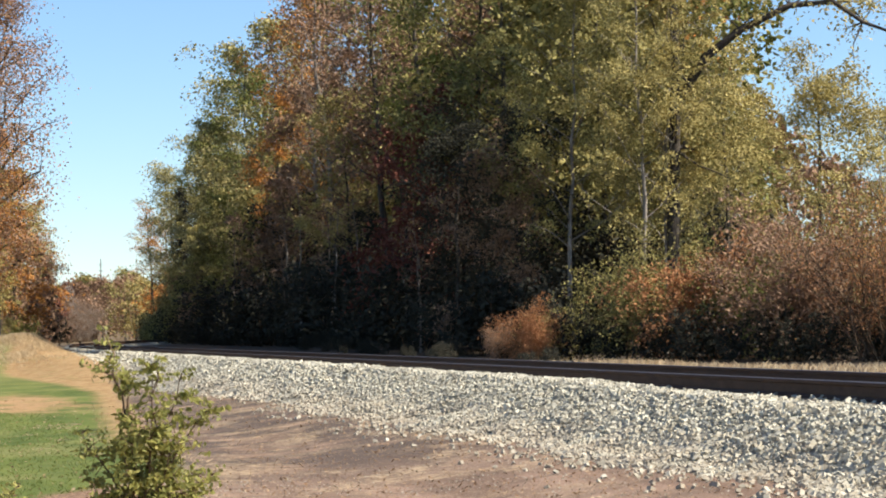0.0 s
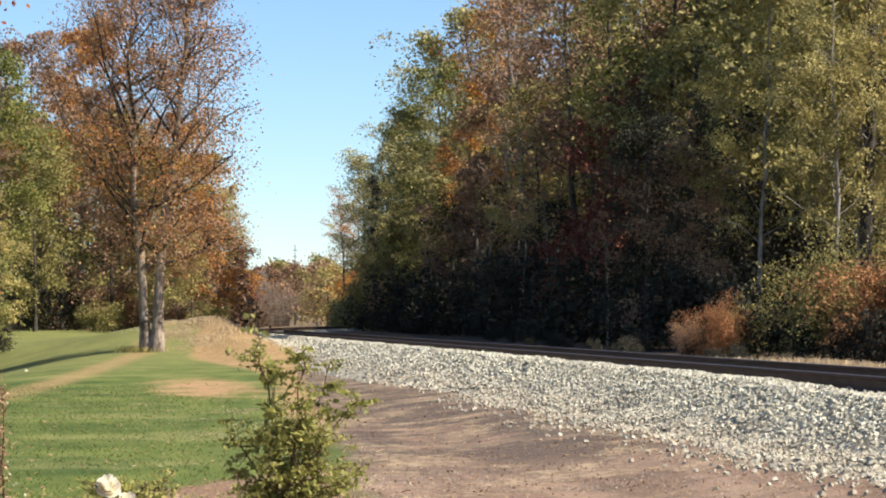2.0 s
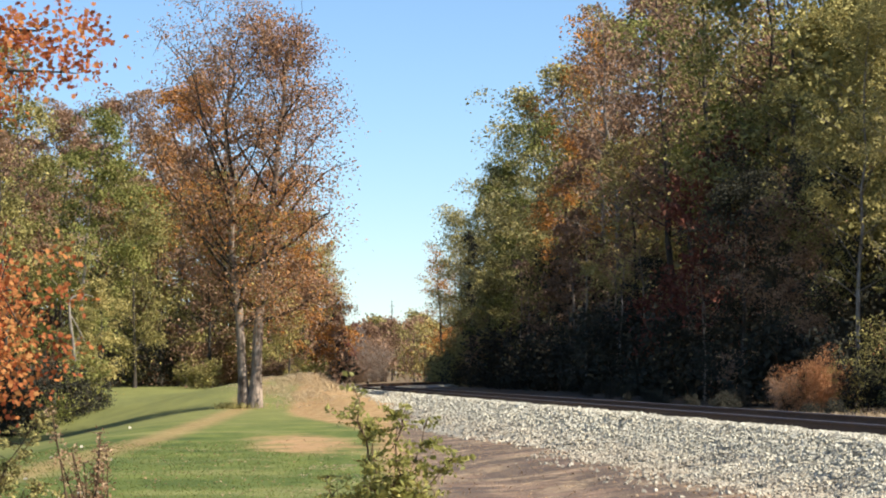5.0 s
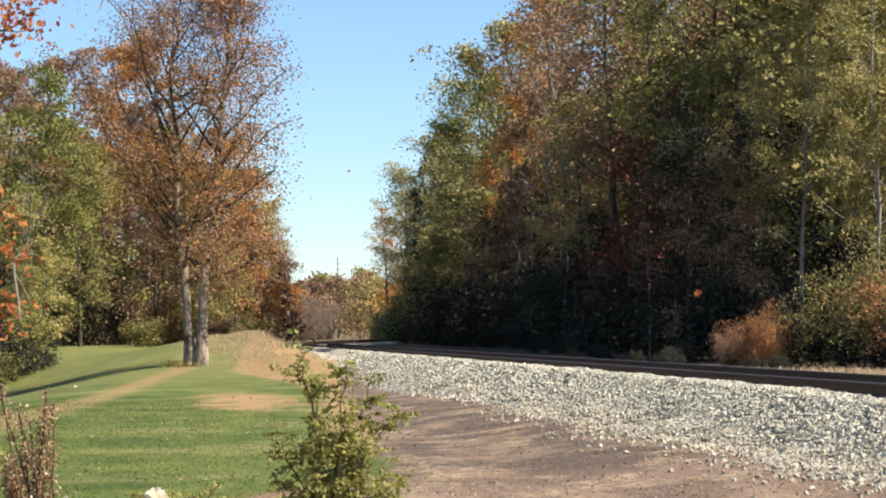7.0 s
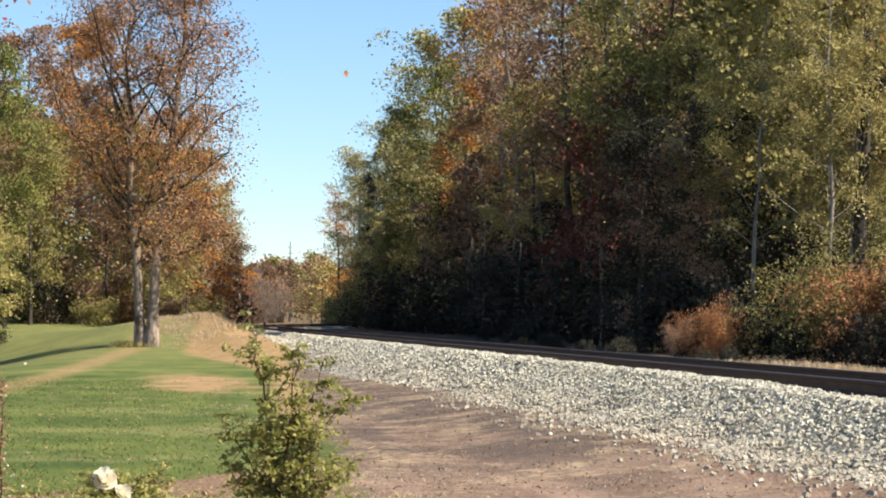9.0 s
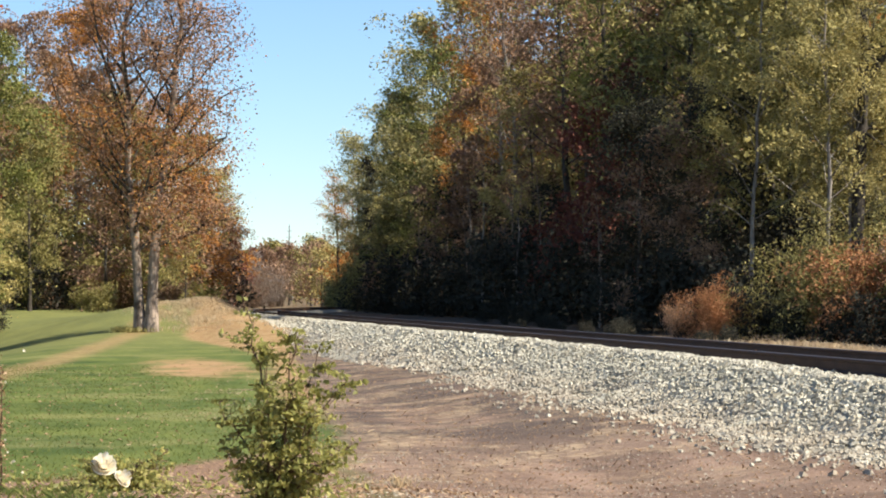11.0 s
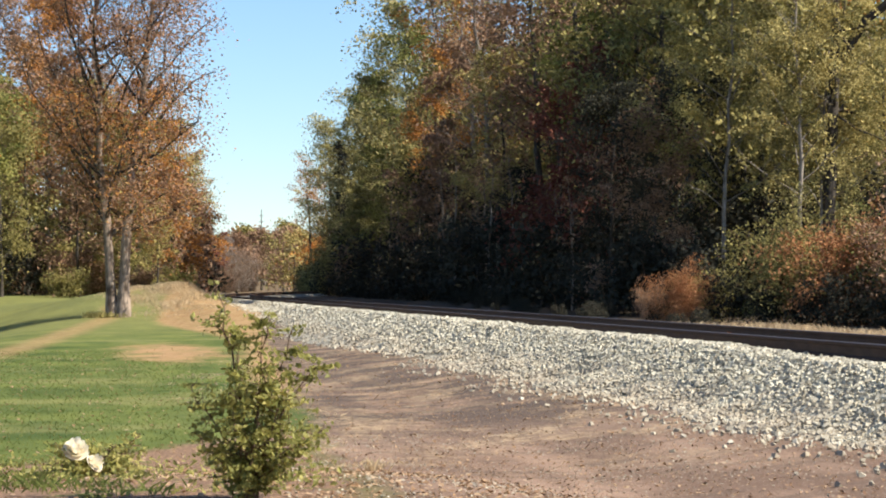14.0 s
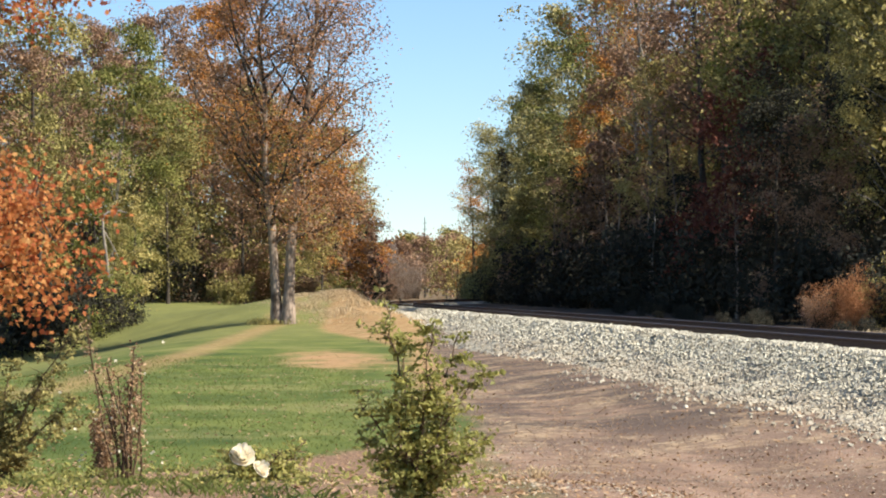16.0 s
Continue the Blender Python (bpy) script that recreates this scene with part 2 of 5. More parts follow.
def head_material():
    k = Mat("worn rail head")
    return k.done(k.ramp(k.noise(9, 4), [(0.09, 0.07, 0.06), (0.14, 0.11, 0.1), (0.24, 0.21, 0.2)]), 0.5, 0.6)


def tie_material():
    k = Mat("creosoted timber")
    n = k.noise(12, 5, 0.7, k.stretch(0.2, 1, 1))
    k.bump(n, 0.6, 0.01)
    return k.done(k.mix(k.ramp(n, [(0.03, 0.025, 0.02), (0.075, 0.06, 0.048), (0.12, 0.1, 0.085)]), (0.14, 0.12, 0.1), k.math("MULTIPLY", k.chance(), 0.5)), 0.9)


STONE, BED, GROUND, RAIL, HEAD, TIE = ballast_material(), bed_material(), ground_material(), rail_material(), head_material(), tie_material()


# ---- mesh helpers ----
def mesh_from(name, verts, faces, material, smooth=False):
    me = bpy.data.meshes.new(name)
    verts, faces = np.asarray(verts, dtype=np.float32), np.asarray(faces, dtype=np.int32)
    k = faces.shape[1]
    me.vertices.add(len(verts)), me.loops.add(faces.size), me.polygons.add(len(faces))
    me.vertices.foreach_set("co", verts.ravel())
    me.loops.foreach_set("vertex_index", faces.ravel())
    me.polygons.foreach_set("loop_start", np.arange(0, faces.size, k, dtype=np.int32))
    me.update(calc_edges=True)
    me.polygons.foreach_set("use_smooth", np.full(len(faces), smooth))
    me.materials.append(material)
    return me


def part(name, me, parent, label=""):
    ob = new(name, me)
    ob.parent = parent
    return tagged(ob, label)


def tubes(strands, sides=6):
    """Tapered tubes along polylines: rows of (points, radii)."""
    vs, fs, base = [], [], 0
    ang = np.arange(sides) * 2 * np.pi / sides
    for pts, rad in strands:
        pts = np.asarray(pts, dtype=float)
        tang = np.gradient(pts, axis=0)
        tang /= np.linalg.norm(tang, axis=1)[:, None] + 1e-9
        ref = np.where(np.abs(tang[:, 2:3]) > 0.9, [[1.0, 0, 0]], [[0, 0, 1.0]])
        u = np.cross(tang, ref)
        u /= np.linalg.norm(u, axis=1)[:, None] + 1e-9
        w = np.cross(tang, u)
        ring = pts[:, None] + np.asarray(rad)[:, None, None] * (np.cos(ang)[None, :, None] * u[:, None] + np.sin(ang)[None, :, None] * w[:, None])
        vs.append(ring.reshape(-1, 3))
        n = len(pts)
        i, j = np.meshgrid(np.arange(n - 1), np.arange(sides), indexing="ij")
        a, b = base + i * sides + j, base + i * sides + (j + 1) % sides
        fs.append(np.stack([a, b, b + sides, a + sides], -1).reshape(-1, 4))
        base += n * sides
    return np.concatenate(vs), np.concatenate(fs)


def leaf_quads(rng, centres, size, up=0.35, slim=0.6):
    """Kite-shaped leaves at the centres, each an island of its own."""
    n = len(centres)
    nor = rng.normal(size=(n, 3)) + (up if isinstance(up, np.ndarray) else np.array([0, 0, up]))
    nor /= np.linalg.norm(nor, axis=1)[:, None]
    u = np.cross(nor, rng.normal(size=(n, 3)))
    u /= np.linalg.norm(u, axis=1)[:, None] + 1e-9
    w = np.cross(nor, u)
    s = size * rng.uniform(0.6, 1.35, (n, 1))
    bend = nor * s * rng.uniform(-0.2, 0.25, (n, 1))
    a, b = centres - u * s * 0.5, centres + u * s * 0.5
    c, d = centres + w * s * slim * 0.5 + bend - u * s * 0.1, centres - w * s * slim * 0.5 + bend - u * s * 0.1
    vs = np.stack([a, d, b, c], 1).reshape(-1, 3)
    return vs, np.arange(4 * n).reshape(n, 4)


def smooth(a, b, v):
    t = np.clip((v - a) / (b - a), 0, 1)
    return t * t * (3 - 2 * t)


# ---- terrain ----
def height(x, y):
    """The ground's height: a low yard, the dirt path, a lawn that dips and rises to the woods, a level verge past the track."""
    x, y = np.asarray(x, dtype=float), np.asarray(y, dtype=float)
    z = 0.3 * smooth(60, 110, y) + 0.35 * smooth(110, 150, y)
    z = z + 0.42 * smooth(23.5, 14, y) * smooth(4.5, 2.2, x) * smooth(-2, 8, y) + 0.12 * smooth(8, -2, y)
    dip = smooth(1.5 + 0.0825 * (y - 98), -9 + 0.06 * (y - 98), x) * smooth(38, 60, y)
    z = z - 1.5 * dip * smooth(126, 101, y) + 0.35 * smooth(112, 165, y) * smooth(6, -2, x)
    z = z + 1.15 * np.exp(-((x - 4.6) / np.where(x < 4.6, 6.5, 1.9)) ** 2 - ((y - 113) / np.where(y < 113, 8.5, 14.0)) ** 2)
    z = z + smooth(11.5, 12.8, x) * (0.42 - 0.15 * smooth(60, 110, y) - 0.35 * smooth(110, 150, y)) - 0.27 * smooth(14.5, 20, x) * smooth(110, 92, y) + 1.0 * smooth(28, 60, x)
    z = z + 0.2 * smooth(4.2, 6.4, x) * smooth(70, 50, y) + 0.32 * smooth(70, 98, y) * smooth(3.5, 6, x) * smooth(8.7, 7.9, x)
    z = z + 0.012 * np.sin(x * 0.9 + 0.4 * y) * np.cos(0.33 * y) * smooth(3.5, 1, x)
    return z


def axis_steps(parts):
    out = [np.arange(a, b, s) for a, b, s in parts]
    return np.unique(np.round(np.concatenate(out), 3))


def build_ground():
    xs = axis_steps([(-3000, -300, 300), (-300, -60, 20), (-60, -12, 2), (-12, 26, 0.4), (26, 70, 2), (70, 300, 20), (300, 3001, 300)])
    ys = axis_steps([(-3000, -200, 400), (-200, -20, 20), (-20, 10, 2), (10, 70, 0.5), (70, 180, 1.5), (180, 400, 10), (400, 4801, 200)])
    gx, gy = np.meshgrid(xs, ys)
    gz = height(gx, gy)
    nx, ny = len(xs), len(ys)
    i, j = np.meshgrid(np.arange(ny - 1), np.arange(nx - 1), indexing="ij")
    a = i * nx + j
    faces = np.stack([a, a + 1, a + 1 + nx, a + nx], -1).reshape(-1, 4)
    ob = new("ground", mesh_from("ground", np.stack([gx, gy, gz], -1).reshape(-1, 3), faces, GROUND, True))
    tagged(ob, "mown lawn, brown dirt path and dry verge", "ground", kind="structure")


build_ground()

# ---- railway ----
NEAR_RAIL, GAUGE, RAIL_TOP = 9.0, 1.505, 0.93
MID = NEAR_RAIL + GAUGE / 2
BEND_AT, RADIUS = 135.0, 260.0


def along(s, off):
    """A point of the track, s metres on and off metres right of its middle: straight, then a long right-hand bend."""
    s, off = np.asarray(s, dtype=float), np.asarray(off, dtype=float)
    a = np.maximum(s - BEND_AT, 0) / RADIUS
    y0 = np.minimum(s, BEND_AT)
    return MID + RADIUS * (1 - np.cos(a)) + off * np.cos(a), y0 + RADIUS * np.sin(a) - off * np.sin(a)


S_RAIL = np.concatenate([np.arange(-120, 0, 12.0), np.arange(0, 135, 1.5), np.arange(135, 420, 6.0)])


def sweep(profile, s, closed=True):
    """Sweeps a profile of (off, z) along the track."""
    prof = np.asarray(profile, dtype=float)
    n, k = len(s), len(prof)
    x, y = along(s[:, None], prof[None, :, 0])
    z = np.broadcast_to(prof[None, :, 1], x.shape)
    vs = np.stack([x, y, z], -1).reshape(-1, 3)
    i, j = np.meshgrid(np.arange(n - 1), np.arange(k if closed else k - 1), indexing="ij")
    a, b = i * k + j, i * k + (j + 1) % k
    return vs, np.stack([a, b, b + k, a + k], -1).reshape(-1, 4)


def build_track():
    track = new("railway_track")
    tagged(track, "single railway track with rusty rails on dark timber ties", "railway track", kind="structure")
    for off in (-GAUGE / 2, GAUGE / 2):
        h = RAIL_TOP
        body = [(off - 0.075, h - 0.185), (off + 0.075, h - 0.185), (off + 0.072, h - 0.172), (off + 0.014, h - 0.148), (off + 0.009, h - 0.05),
                (off + 0.036, h - 0.038), (off + 0.036, h - 0.008), (off - 0.036, h - 0.008), (off - 0.036, h - 0.038), (off - 0.009, h - 0.05), (off - 0.014, h - 0.148), (off - 0.072, h - 0.172)]
        vs, fs = sweep(body, S_RAIL)
        rail = part("rail", mesh_from("rail", vs, fs, RAIL), track)
        vs, fs = sweep([(off - 0.036, h - 0.007), (off + 0.036, h - 0.007), (off + 0.03, h), (off - 0.03, h)], S_RAIL)
        part("rail_head", mesh_from("rail_head", vs, fs, HEAD), rail, "worn shiny rail head")
    bm = bmesh.new()
    bmesh.ops.create_cube(bm, size=1.0)
    bmesh.ops.scale(bm, vec=(2.6, 0.23, 0.18), verts=bm.verts)
    bmesh.ops.bevel(bm, geom=bm.edges[:], offset=0.012, segments=1, affect="EDGES")
    me = bpy.data.meshes.new("tie")
    bm.to_mesh(me), bm.free()
    me.materials.append(TIE)
    rng = random.Random(5)
    for i in range(290):
        s = -8 + i * 0.52
        x, y = along(s, rng.uniform(-0.04, 0.04))
        ob = part("tie", me, track)
        a = max(s - BEND_AT, 0) / RADIUS
        ob.matrix_local = pose(float(x), float(y), RAIL_TOP - 0.187 - 0.09, 0, 0, -math.degrees(a) + rng.uniform(-1, 1))


def bed_top(off, s):
    """Height of the ballast's surface."""
    crown = RAIL_TOP - 0.2
    left = 0.08 * smooth(24, 34, s) * smooth(-0.95, -1.25, off)
    ripple = 0.014 * np.sin(s * 1.1 + off) + 0.01 * np.sin(s * 2.9 + 1.3 * off)
    z = crown + left + ripple * smooth(-0.9, -1.4, off)
    z = np.where(off < -1.65, z - np.minimum(-1.65 - off, 0.75) * 0.58 - np.maximum(-2.4 - off, 0) * 0.3, z)
    toe = 0.045 * np.sin(s * 0.83) + 0.04 * np.sin(s * 1.9 + 0.7) + 0.03 * np.sin(s * 4.3 + off * 2)
    z = z + (toe - 0.02) * smooth(-2.2, -2.8, off)
    return np.where(off > 1.6, z - (off - 1.6) * 0.35, z)


def build_ballast():
    s = np.concatenate([np.arange(-120, 8, 8.0), np.arange(8, 135, 0.5), np.arange(135, 420, 6.0)])
    offs = np.array([-3.7, -3.3, -2.9, -2.5, -2.1, -1.8, -1.65, -1.5, -1.3, -1.0, -0.7, 0, 0.7, 1.2, 1.6, 2.2, 2.9, 3.6])
    x, y = along(s[:, None], offs[None])
    z = bed_top(offs[None], s[:, None])
    base = np.where(offs[None] < 0, height(x, y) - 0.12, -0.2)
    z = np.where((offs[None] == -3.7) | (offs[None] == 3.6), np.minimum(z, base), z)
    n, k = x.shape
    i, j = np.meshgrid(np.arange(n - 1), np.arange(k - 1), indexing="ij")
    a = i * k + j
    faces = np.stack([a, a + 1, a + 1 + k, a + k], -1).reshape(-1, 4)
    bed = new("ballast_bed", mesh_from("ballast_bed", np.stack([x, y, z], -1).reshape(-1, 3), faces, BED))
    tagged(bed, "raised bed of pale grey crushed stone", "ballast", kind="structure")
    # angular stones over the bed
    rng = np.random.default_rng(3)
    cube = np.array([(a, b, c) for a in (-1, 1) for b in (-1, 1) for c in (-1, 1)], dtype=float) * 0.5
    quads = np.array([(0, 1, 3, 2), (4, 6, 7, 5), (0, 4, 5, 1), (2, 3, 7, 6), (0, 2, 6, 4), (1, 5, 7, 3)])
    vs, fs, base = [], [], 0
    for y0, y1, count, size, lo, hi in ((13, 45, 46000, 0.038, -4.5, -1.15), (45, 80, 13000, 0.052, -3.7, -1.1), (80, 140, 6000, 0.06, -3.2, -1.2), (14, 50, 1500, 0.05, -1.0, 1.0)):
        off, ss = rng.uniform(lo, hi, count), rng.uniform(y0, y1, count)
        thin = -3.02 + 0.14 * np.sin(ss * 0.7) + 0.1 * np.sin(ss * 2.3) + 0.45 * smooth(38, 85, ss)
        thin = (off < thin) & (rng.random(count) > 0.4 * np.exp(np.minimum(off - thin, 0) / 0.28))
        off, ss = off[~thin], ss[~thin]
        count = len(off)
        px, py = along(ss, off)
        pz = np.maximum(bed_top(off, ss), height(px, py)) + 0.008
        shape = cube[None] * rng.uniform(0.55, 1.2, (count, 1, 3)) * size * rng.uniform(0.6, 1.4, (count, 1, 1))
        shape = shape + rng.normal(size=(count, 8, 3)) * size * 0.13
        q = rng.normal(size=(count, 4))
        q /= np.linalg.norm(q, axis=1)[:, None]
        w, a, b, c = q.T
        rot = np.stack([1 - 2 * (b * b + c * c), 2 * (a * b - c * w), 2 * (a * c + b * w), 2 * (a * b + c * w), 1 - 2 * (a * a + c * c), 2 * (b * c - a * w), 2 * (a * c - b * w), 2 * (b * c + a * w), 1 - 2 * (a * a + b * b)], -1).reshape(-1, 3, 3)
        pts = np.einsum("nij,nkj->nki", rot, shape) + np.stack([px, py, pz], -1)[:, None]
        vs.append(pts.reshape(-1, 3))
        fs.append((base + np.arange(count)[:, None, None] * 8 + quads[None]).reshape(-1, 4))
        base += count * 8
    stones = new("ballast_stones", mesh_from("ballast_stones", np.concatenate(vs), np.concatenate(fs), STONE))
    tagged(stones, "loose angular pale grey ballast stones on the track bed", "ballast", kind="stuff")


def loose_stones():
    """Larger single stones on the near shoulder, each a piece of its own."""
    rng = random.Random(17)
    shapes = []
    for i in range(6):
        bm = bmesh.new()
        bmesh.ops.create_icosphere(bm, subdivisions=1, radius=0.5)
        for v in bm.verts:
            v.co = Vector((v.co.x * rng.uniform(0.8, 1.2), v.co.y * rng.uniform(0.6, 1.0), v.co.z * rng.uniform(0.5, 0.8))) * rng.uniform(0.8, 1.15)
        me = bpy.data.meshes.new("stone")
        bm.to_mesh(me), bm.free()
        me.materials.append(STONE)
        shapes.append(me)
    bed = bpy.data.objects["ballast_bed"]
    for i in range(290):
        off, s = rng.uniform(-3.0, -1.25), rng.uniform(19, 34)
        x, y = (float(v) for v in along(s, off))
        z = max(float(bed_top(off, s)), float(height(x, y)))
        ob = part("stone", shapes[i % 6], bed)
        size = rng.uniform(0.04, 0.062)
        ob.matrix_local = pose(x, y, z + size * 0.2, rng.uniform(-40, 40), rng.uniform(-40, 40), rng.uniform(0, 360)) @ Matrix.Scale(size, 4)


build_track()
build_ballast()
loose_stones()


# ---- trees ----
def bough(rng, start, direction, length, n=6, rise=0.25, wob=0.12):
    """A wandering line from start along a direction that turns slowly upwards."""
    pts, d = [np.asarray(start, dtype=float)], np.asarray(direction, dtype=float)
    for _ in range(n - 1):
        d = d + rng.normal(size=3) * wob + [0, 0, rise / n]
        d /= np.linalg.norm(d)
        pts.append(pts[-1] + d * length / (n - 1))
    return np.array(pts)


def skeleton(rng, tall, radius, crown_from, spread, limbs, lean=(0, 0), at=(0, 0), low_wide=0.6, steep=0.0, thick=0.38):
    """Trunk, limbs and the places of the leaf clumps."""
    h = np.linspace(0, 0.94, 12)
    wander = np.cumsum(rng.normal(size=(12, 2)) * 0.012 * tall, axis=0) * h[:, None]
    trunk = np.column_stack([at[0] + wander[:, 0] + lean[0] * h ** 1.2, at[1] + wander[:, 1] + lean[1] * h, h * tall])
    flare = radius * (1 - h * 0.86) * (1 + 0.5 * np.exp(-h * 40))
    strands, wood, tips = [(trunk, flare)], [], []
    for i in range(limbs):
        f = crown_from + (0.93 - crown_from) * ((i + rng.uniform(0, 0.8)) / limbs)
        p = np.array([np.interp(f, h, trunk[:, k]) for k in range(3)])
        rel = (f - crown_from) / (1 - crown_from)
        reach = spread * (low_wide + (1 - low_wide) * np.sin(np.pi * min(1, rel * 1.15 + 0.12))) * (1 - 0.45 * max(0, rel - 0.55) / 0.45) * rng.uniform(0.75, 1.2)
        az = i * 2.4 + rng.uniform(-0.5, 0.5)
        el = rng.uniform(0.25, 0.7) + rel * 0.35 + steep
        d = [math.cos(az) * math.cos(el), math.sin(az) * math.cos(el), math.sin(el)]
        line = bough(rng, p, d, reach, 6)
        r = radius * (1 - f * 0.8) * thick
        wood.append((line, np.linspace(r, r * 0.25, 6)))
        for k in (2, 3, 4, 5):
            tips.append(line[k])
            for _ in range(1 if k < 4 else 2):
                side = rng.normal(size=3) * 0.8 + (line[k] - line[k - 1]) / (reach / 5) * 0.7 + [0, 0, 0.2]
                side /= np.linalg.norm(side)
                twig = bough(rng, line[k], side, reach * rng.uniform(0.25, 0.5), 3, 0.2, 0.2)
                wood.append((twig, np.linspace(r * 0.32, r * 0.08, 3)))
                tips.extend([(twig[1] + twig[2]) / 2, twig[2]])
    tips.extend([trunk[-1], trunk[-2]])
    return strands, wood, np.array(tips)


def clump_leaves(rng, tips, count, sigma, size, up=0.75, flat=0.3, clumps=0):
    """Leaves in tilted sprays round the twig ends, so that whole sprays catch or miss the light."""
    if clumps and clumps < len(tips):
        tips = tips[rng.choice(len(tips), clumps, replace=False)]
    tilt = rng.normal(size=(len(tips), 3)) * [0.55, 0.55, 0.2] + [0, 0, 1.0]
    tilt /= np.linalg.norm(tilt, axis=1)[:, None]
    wide = rng.uniform(0.6, 1.5, len(tips))
    weight = rng.uniform(0.2, 1.0, len(tips)) * wide ** 2
    which = rng.choice(len(tips), count, p=weight / weight.sum())
    nor, reach = tilt[which], (wide[which] * sigma)[:, None]
    off = rng.normal(size=(count, 3)) * reach
    off -= nor * np.sum(off * nor, axis=1)[:, None] * (1 - flat)
    off[:, 2] -= 0.22 * np.sum(off * off, axis=1) / reach[:, 0]
    return leaf_quads(rng, tips[which] + off, size, nor * up * 1.7, 0.62)


def make_tree(seed, tall, radius, crown_from, spread, limbs, leaves, sigma, size, leaf_mat, bark_mat=None, name="tree", low_wide=0.6, sides=6):
    rng = np.random.default_rng(seed)
    strands, wood, tips = skeleton(rng, tall, radius, crown_from, spread, limbs, low_wide=low_wide)
    tree = new(name)
    part("trunk", mesh_from("trunk", *tubes(strands, 8), bark_mat or BARK, True), tree)
    part("branching", mesh_from("branching", *tubes(wood, 3), bark_mat or BARK, True), tree)
    part("crown", mesh_from("crown", *clump_leaves(rng, tips, leaves, sigma, size, clumps=int(limbs * 3.6)), leaf_mat), tree)
    return tree


def make_bush(seed, tall, wide, stems, leaves, size, leaf_mat, stem_mat=None, name="bush", twiggy=0.0):
    """A many-stemmed bush with an uneven leafy outline."""
    rng = np.random.default_rng(seed)
    wood, tips = [], []
    for i in range(stems):
        az, out = rng.uniform(0, 6.28), rng.uniform(0.05, 0.75)
        d = np.array([math.cos(az) * out, math.sin(az) * out, 1.0])
        line = bough(rng, [rng.normal() * wide * 0.12, rng.normal() * wide * 0.12, 0], d / np.linalg.norm(d), tall * rng.uniform(0.6, 1.05) * (1.1 - 0.3 * out), 7, 0.05, 0.14)
        r = 0.006 * tall + 0.006
        wood.append((line, np.linspace(r, r * 0.3, 7)))
        for k in (2, 3, 4, 5, 6):
            tips.append(line[k])
            for _ in range(2):
                side = rng.normal(size=3) + [0, 0, 0.35 + twiggy]
                side /= np.linalg.norm(side)
                twig = bough(rng, line[k], side, wide * rng.uniform(0.15, 0.36), 3, 0.1, 0.2)
                wood.append((twig, np.linspace(r * 0.5, r * 0.15, 3)))
                tips.extend([twig[1], twig[2]])
    tips = np.array(tips)
    bush = new(name)
    part("branching", mesh_from("branching", *tubes(wood, 3), stem_mat or STEM, True), bush)
    vs, fs = clump_leaves(rng, tips, leaves, wide * 0.09, size)
    vs[:, 2] = np.maximum(vs[:, 2], 0.02)
    part("foliage", mesh_from("foliage", vs, fs, leaf_mat), bush)
    return bush


def recolour(thing, mat, skin=None):
    for ob in thing.children_recursive:
        name = ob.name.split(".")[0]
        use = mat if name in ("crown", "foliage") else skin if name in ("trunk", "branching") else None
        if use:
            ob.material_slots[0].link = "OBJECT"
            ob.material_slots[0].material = use


def stand(x, y, turn=0.0, sink=0.06):
    return pose(x, y, float(height(x, y)) - sink, 0, 0, turn)


WORDS = {OLIVE: "olive green", PALEOLIVE: "pale olive", GREEN: "dark green", YELLOW: "yellow-green", ORANGE: "orange", RUST: "rusty brown", RUSSET: "russet", RED: "dark red", GREY: "bare greyish", SHADED: "dark evergreen"}


class Stock:
    """The kinds of tree and bush, each built once at its first place and then copied."""

    def __init__(self, makers):
        self.makers, self.first = makers, {}

    def place(self, kind, x, y, turn, scale, mat, label, category, group, skin=None, squash=1.0):
        m = stand(x, y, turn)
        if kind not in self.first:
            ob = self.makers[kind]()
            ob.matrix_basis = m
            self.first[kind] = ob
        else:
            ob = copy_thing(self.first[kind], m)
        ob.scale = (scale, scale, scale * squash)
        recolour(ob, mat, skin)
        return tagged(ob, label, category, group)


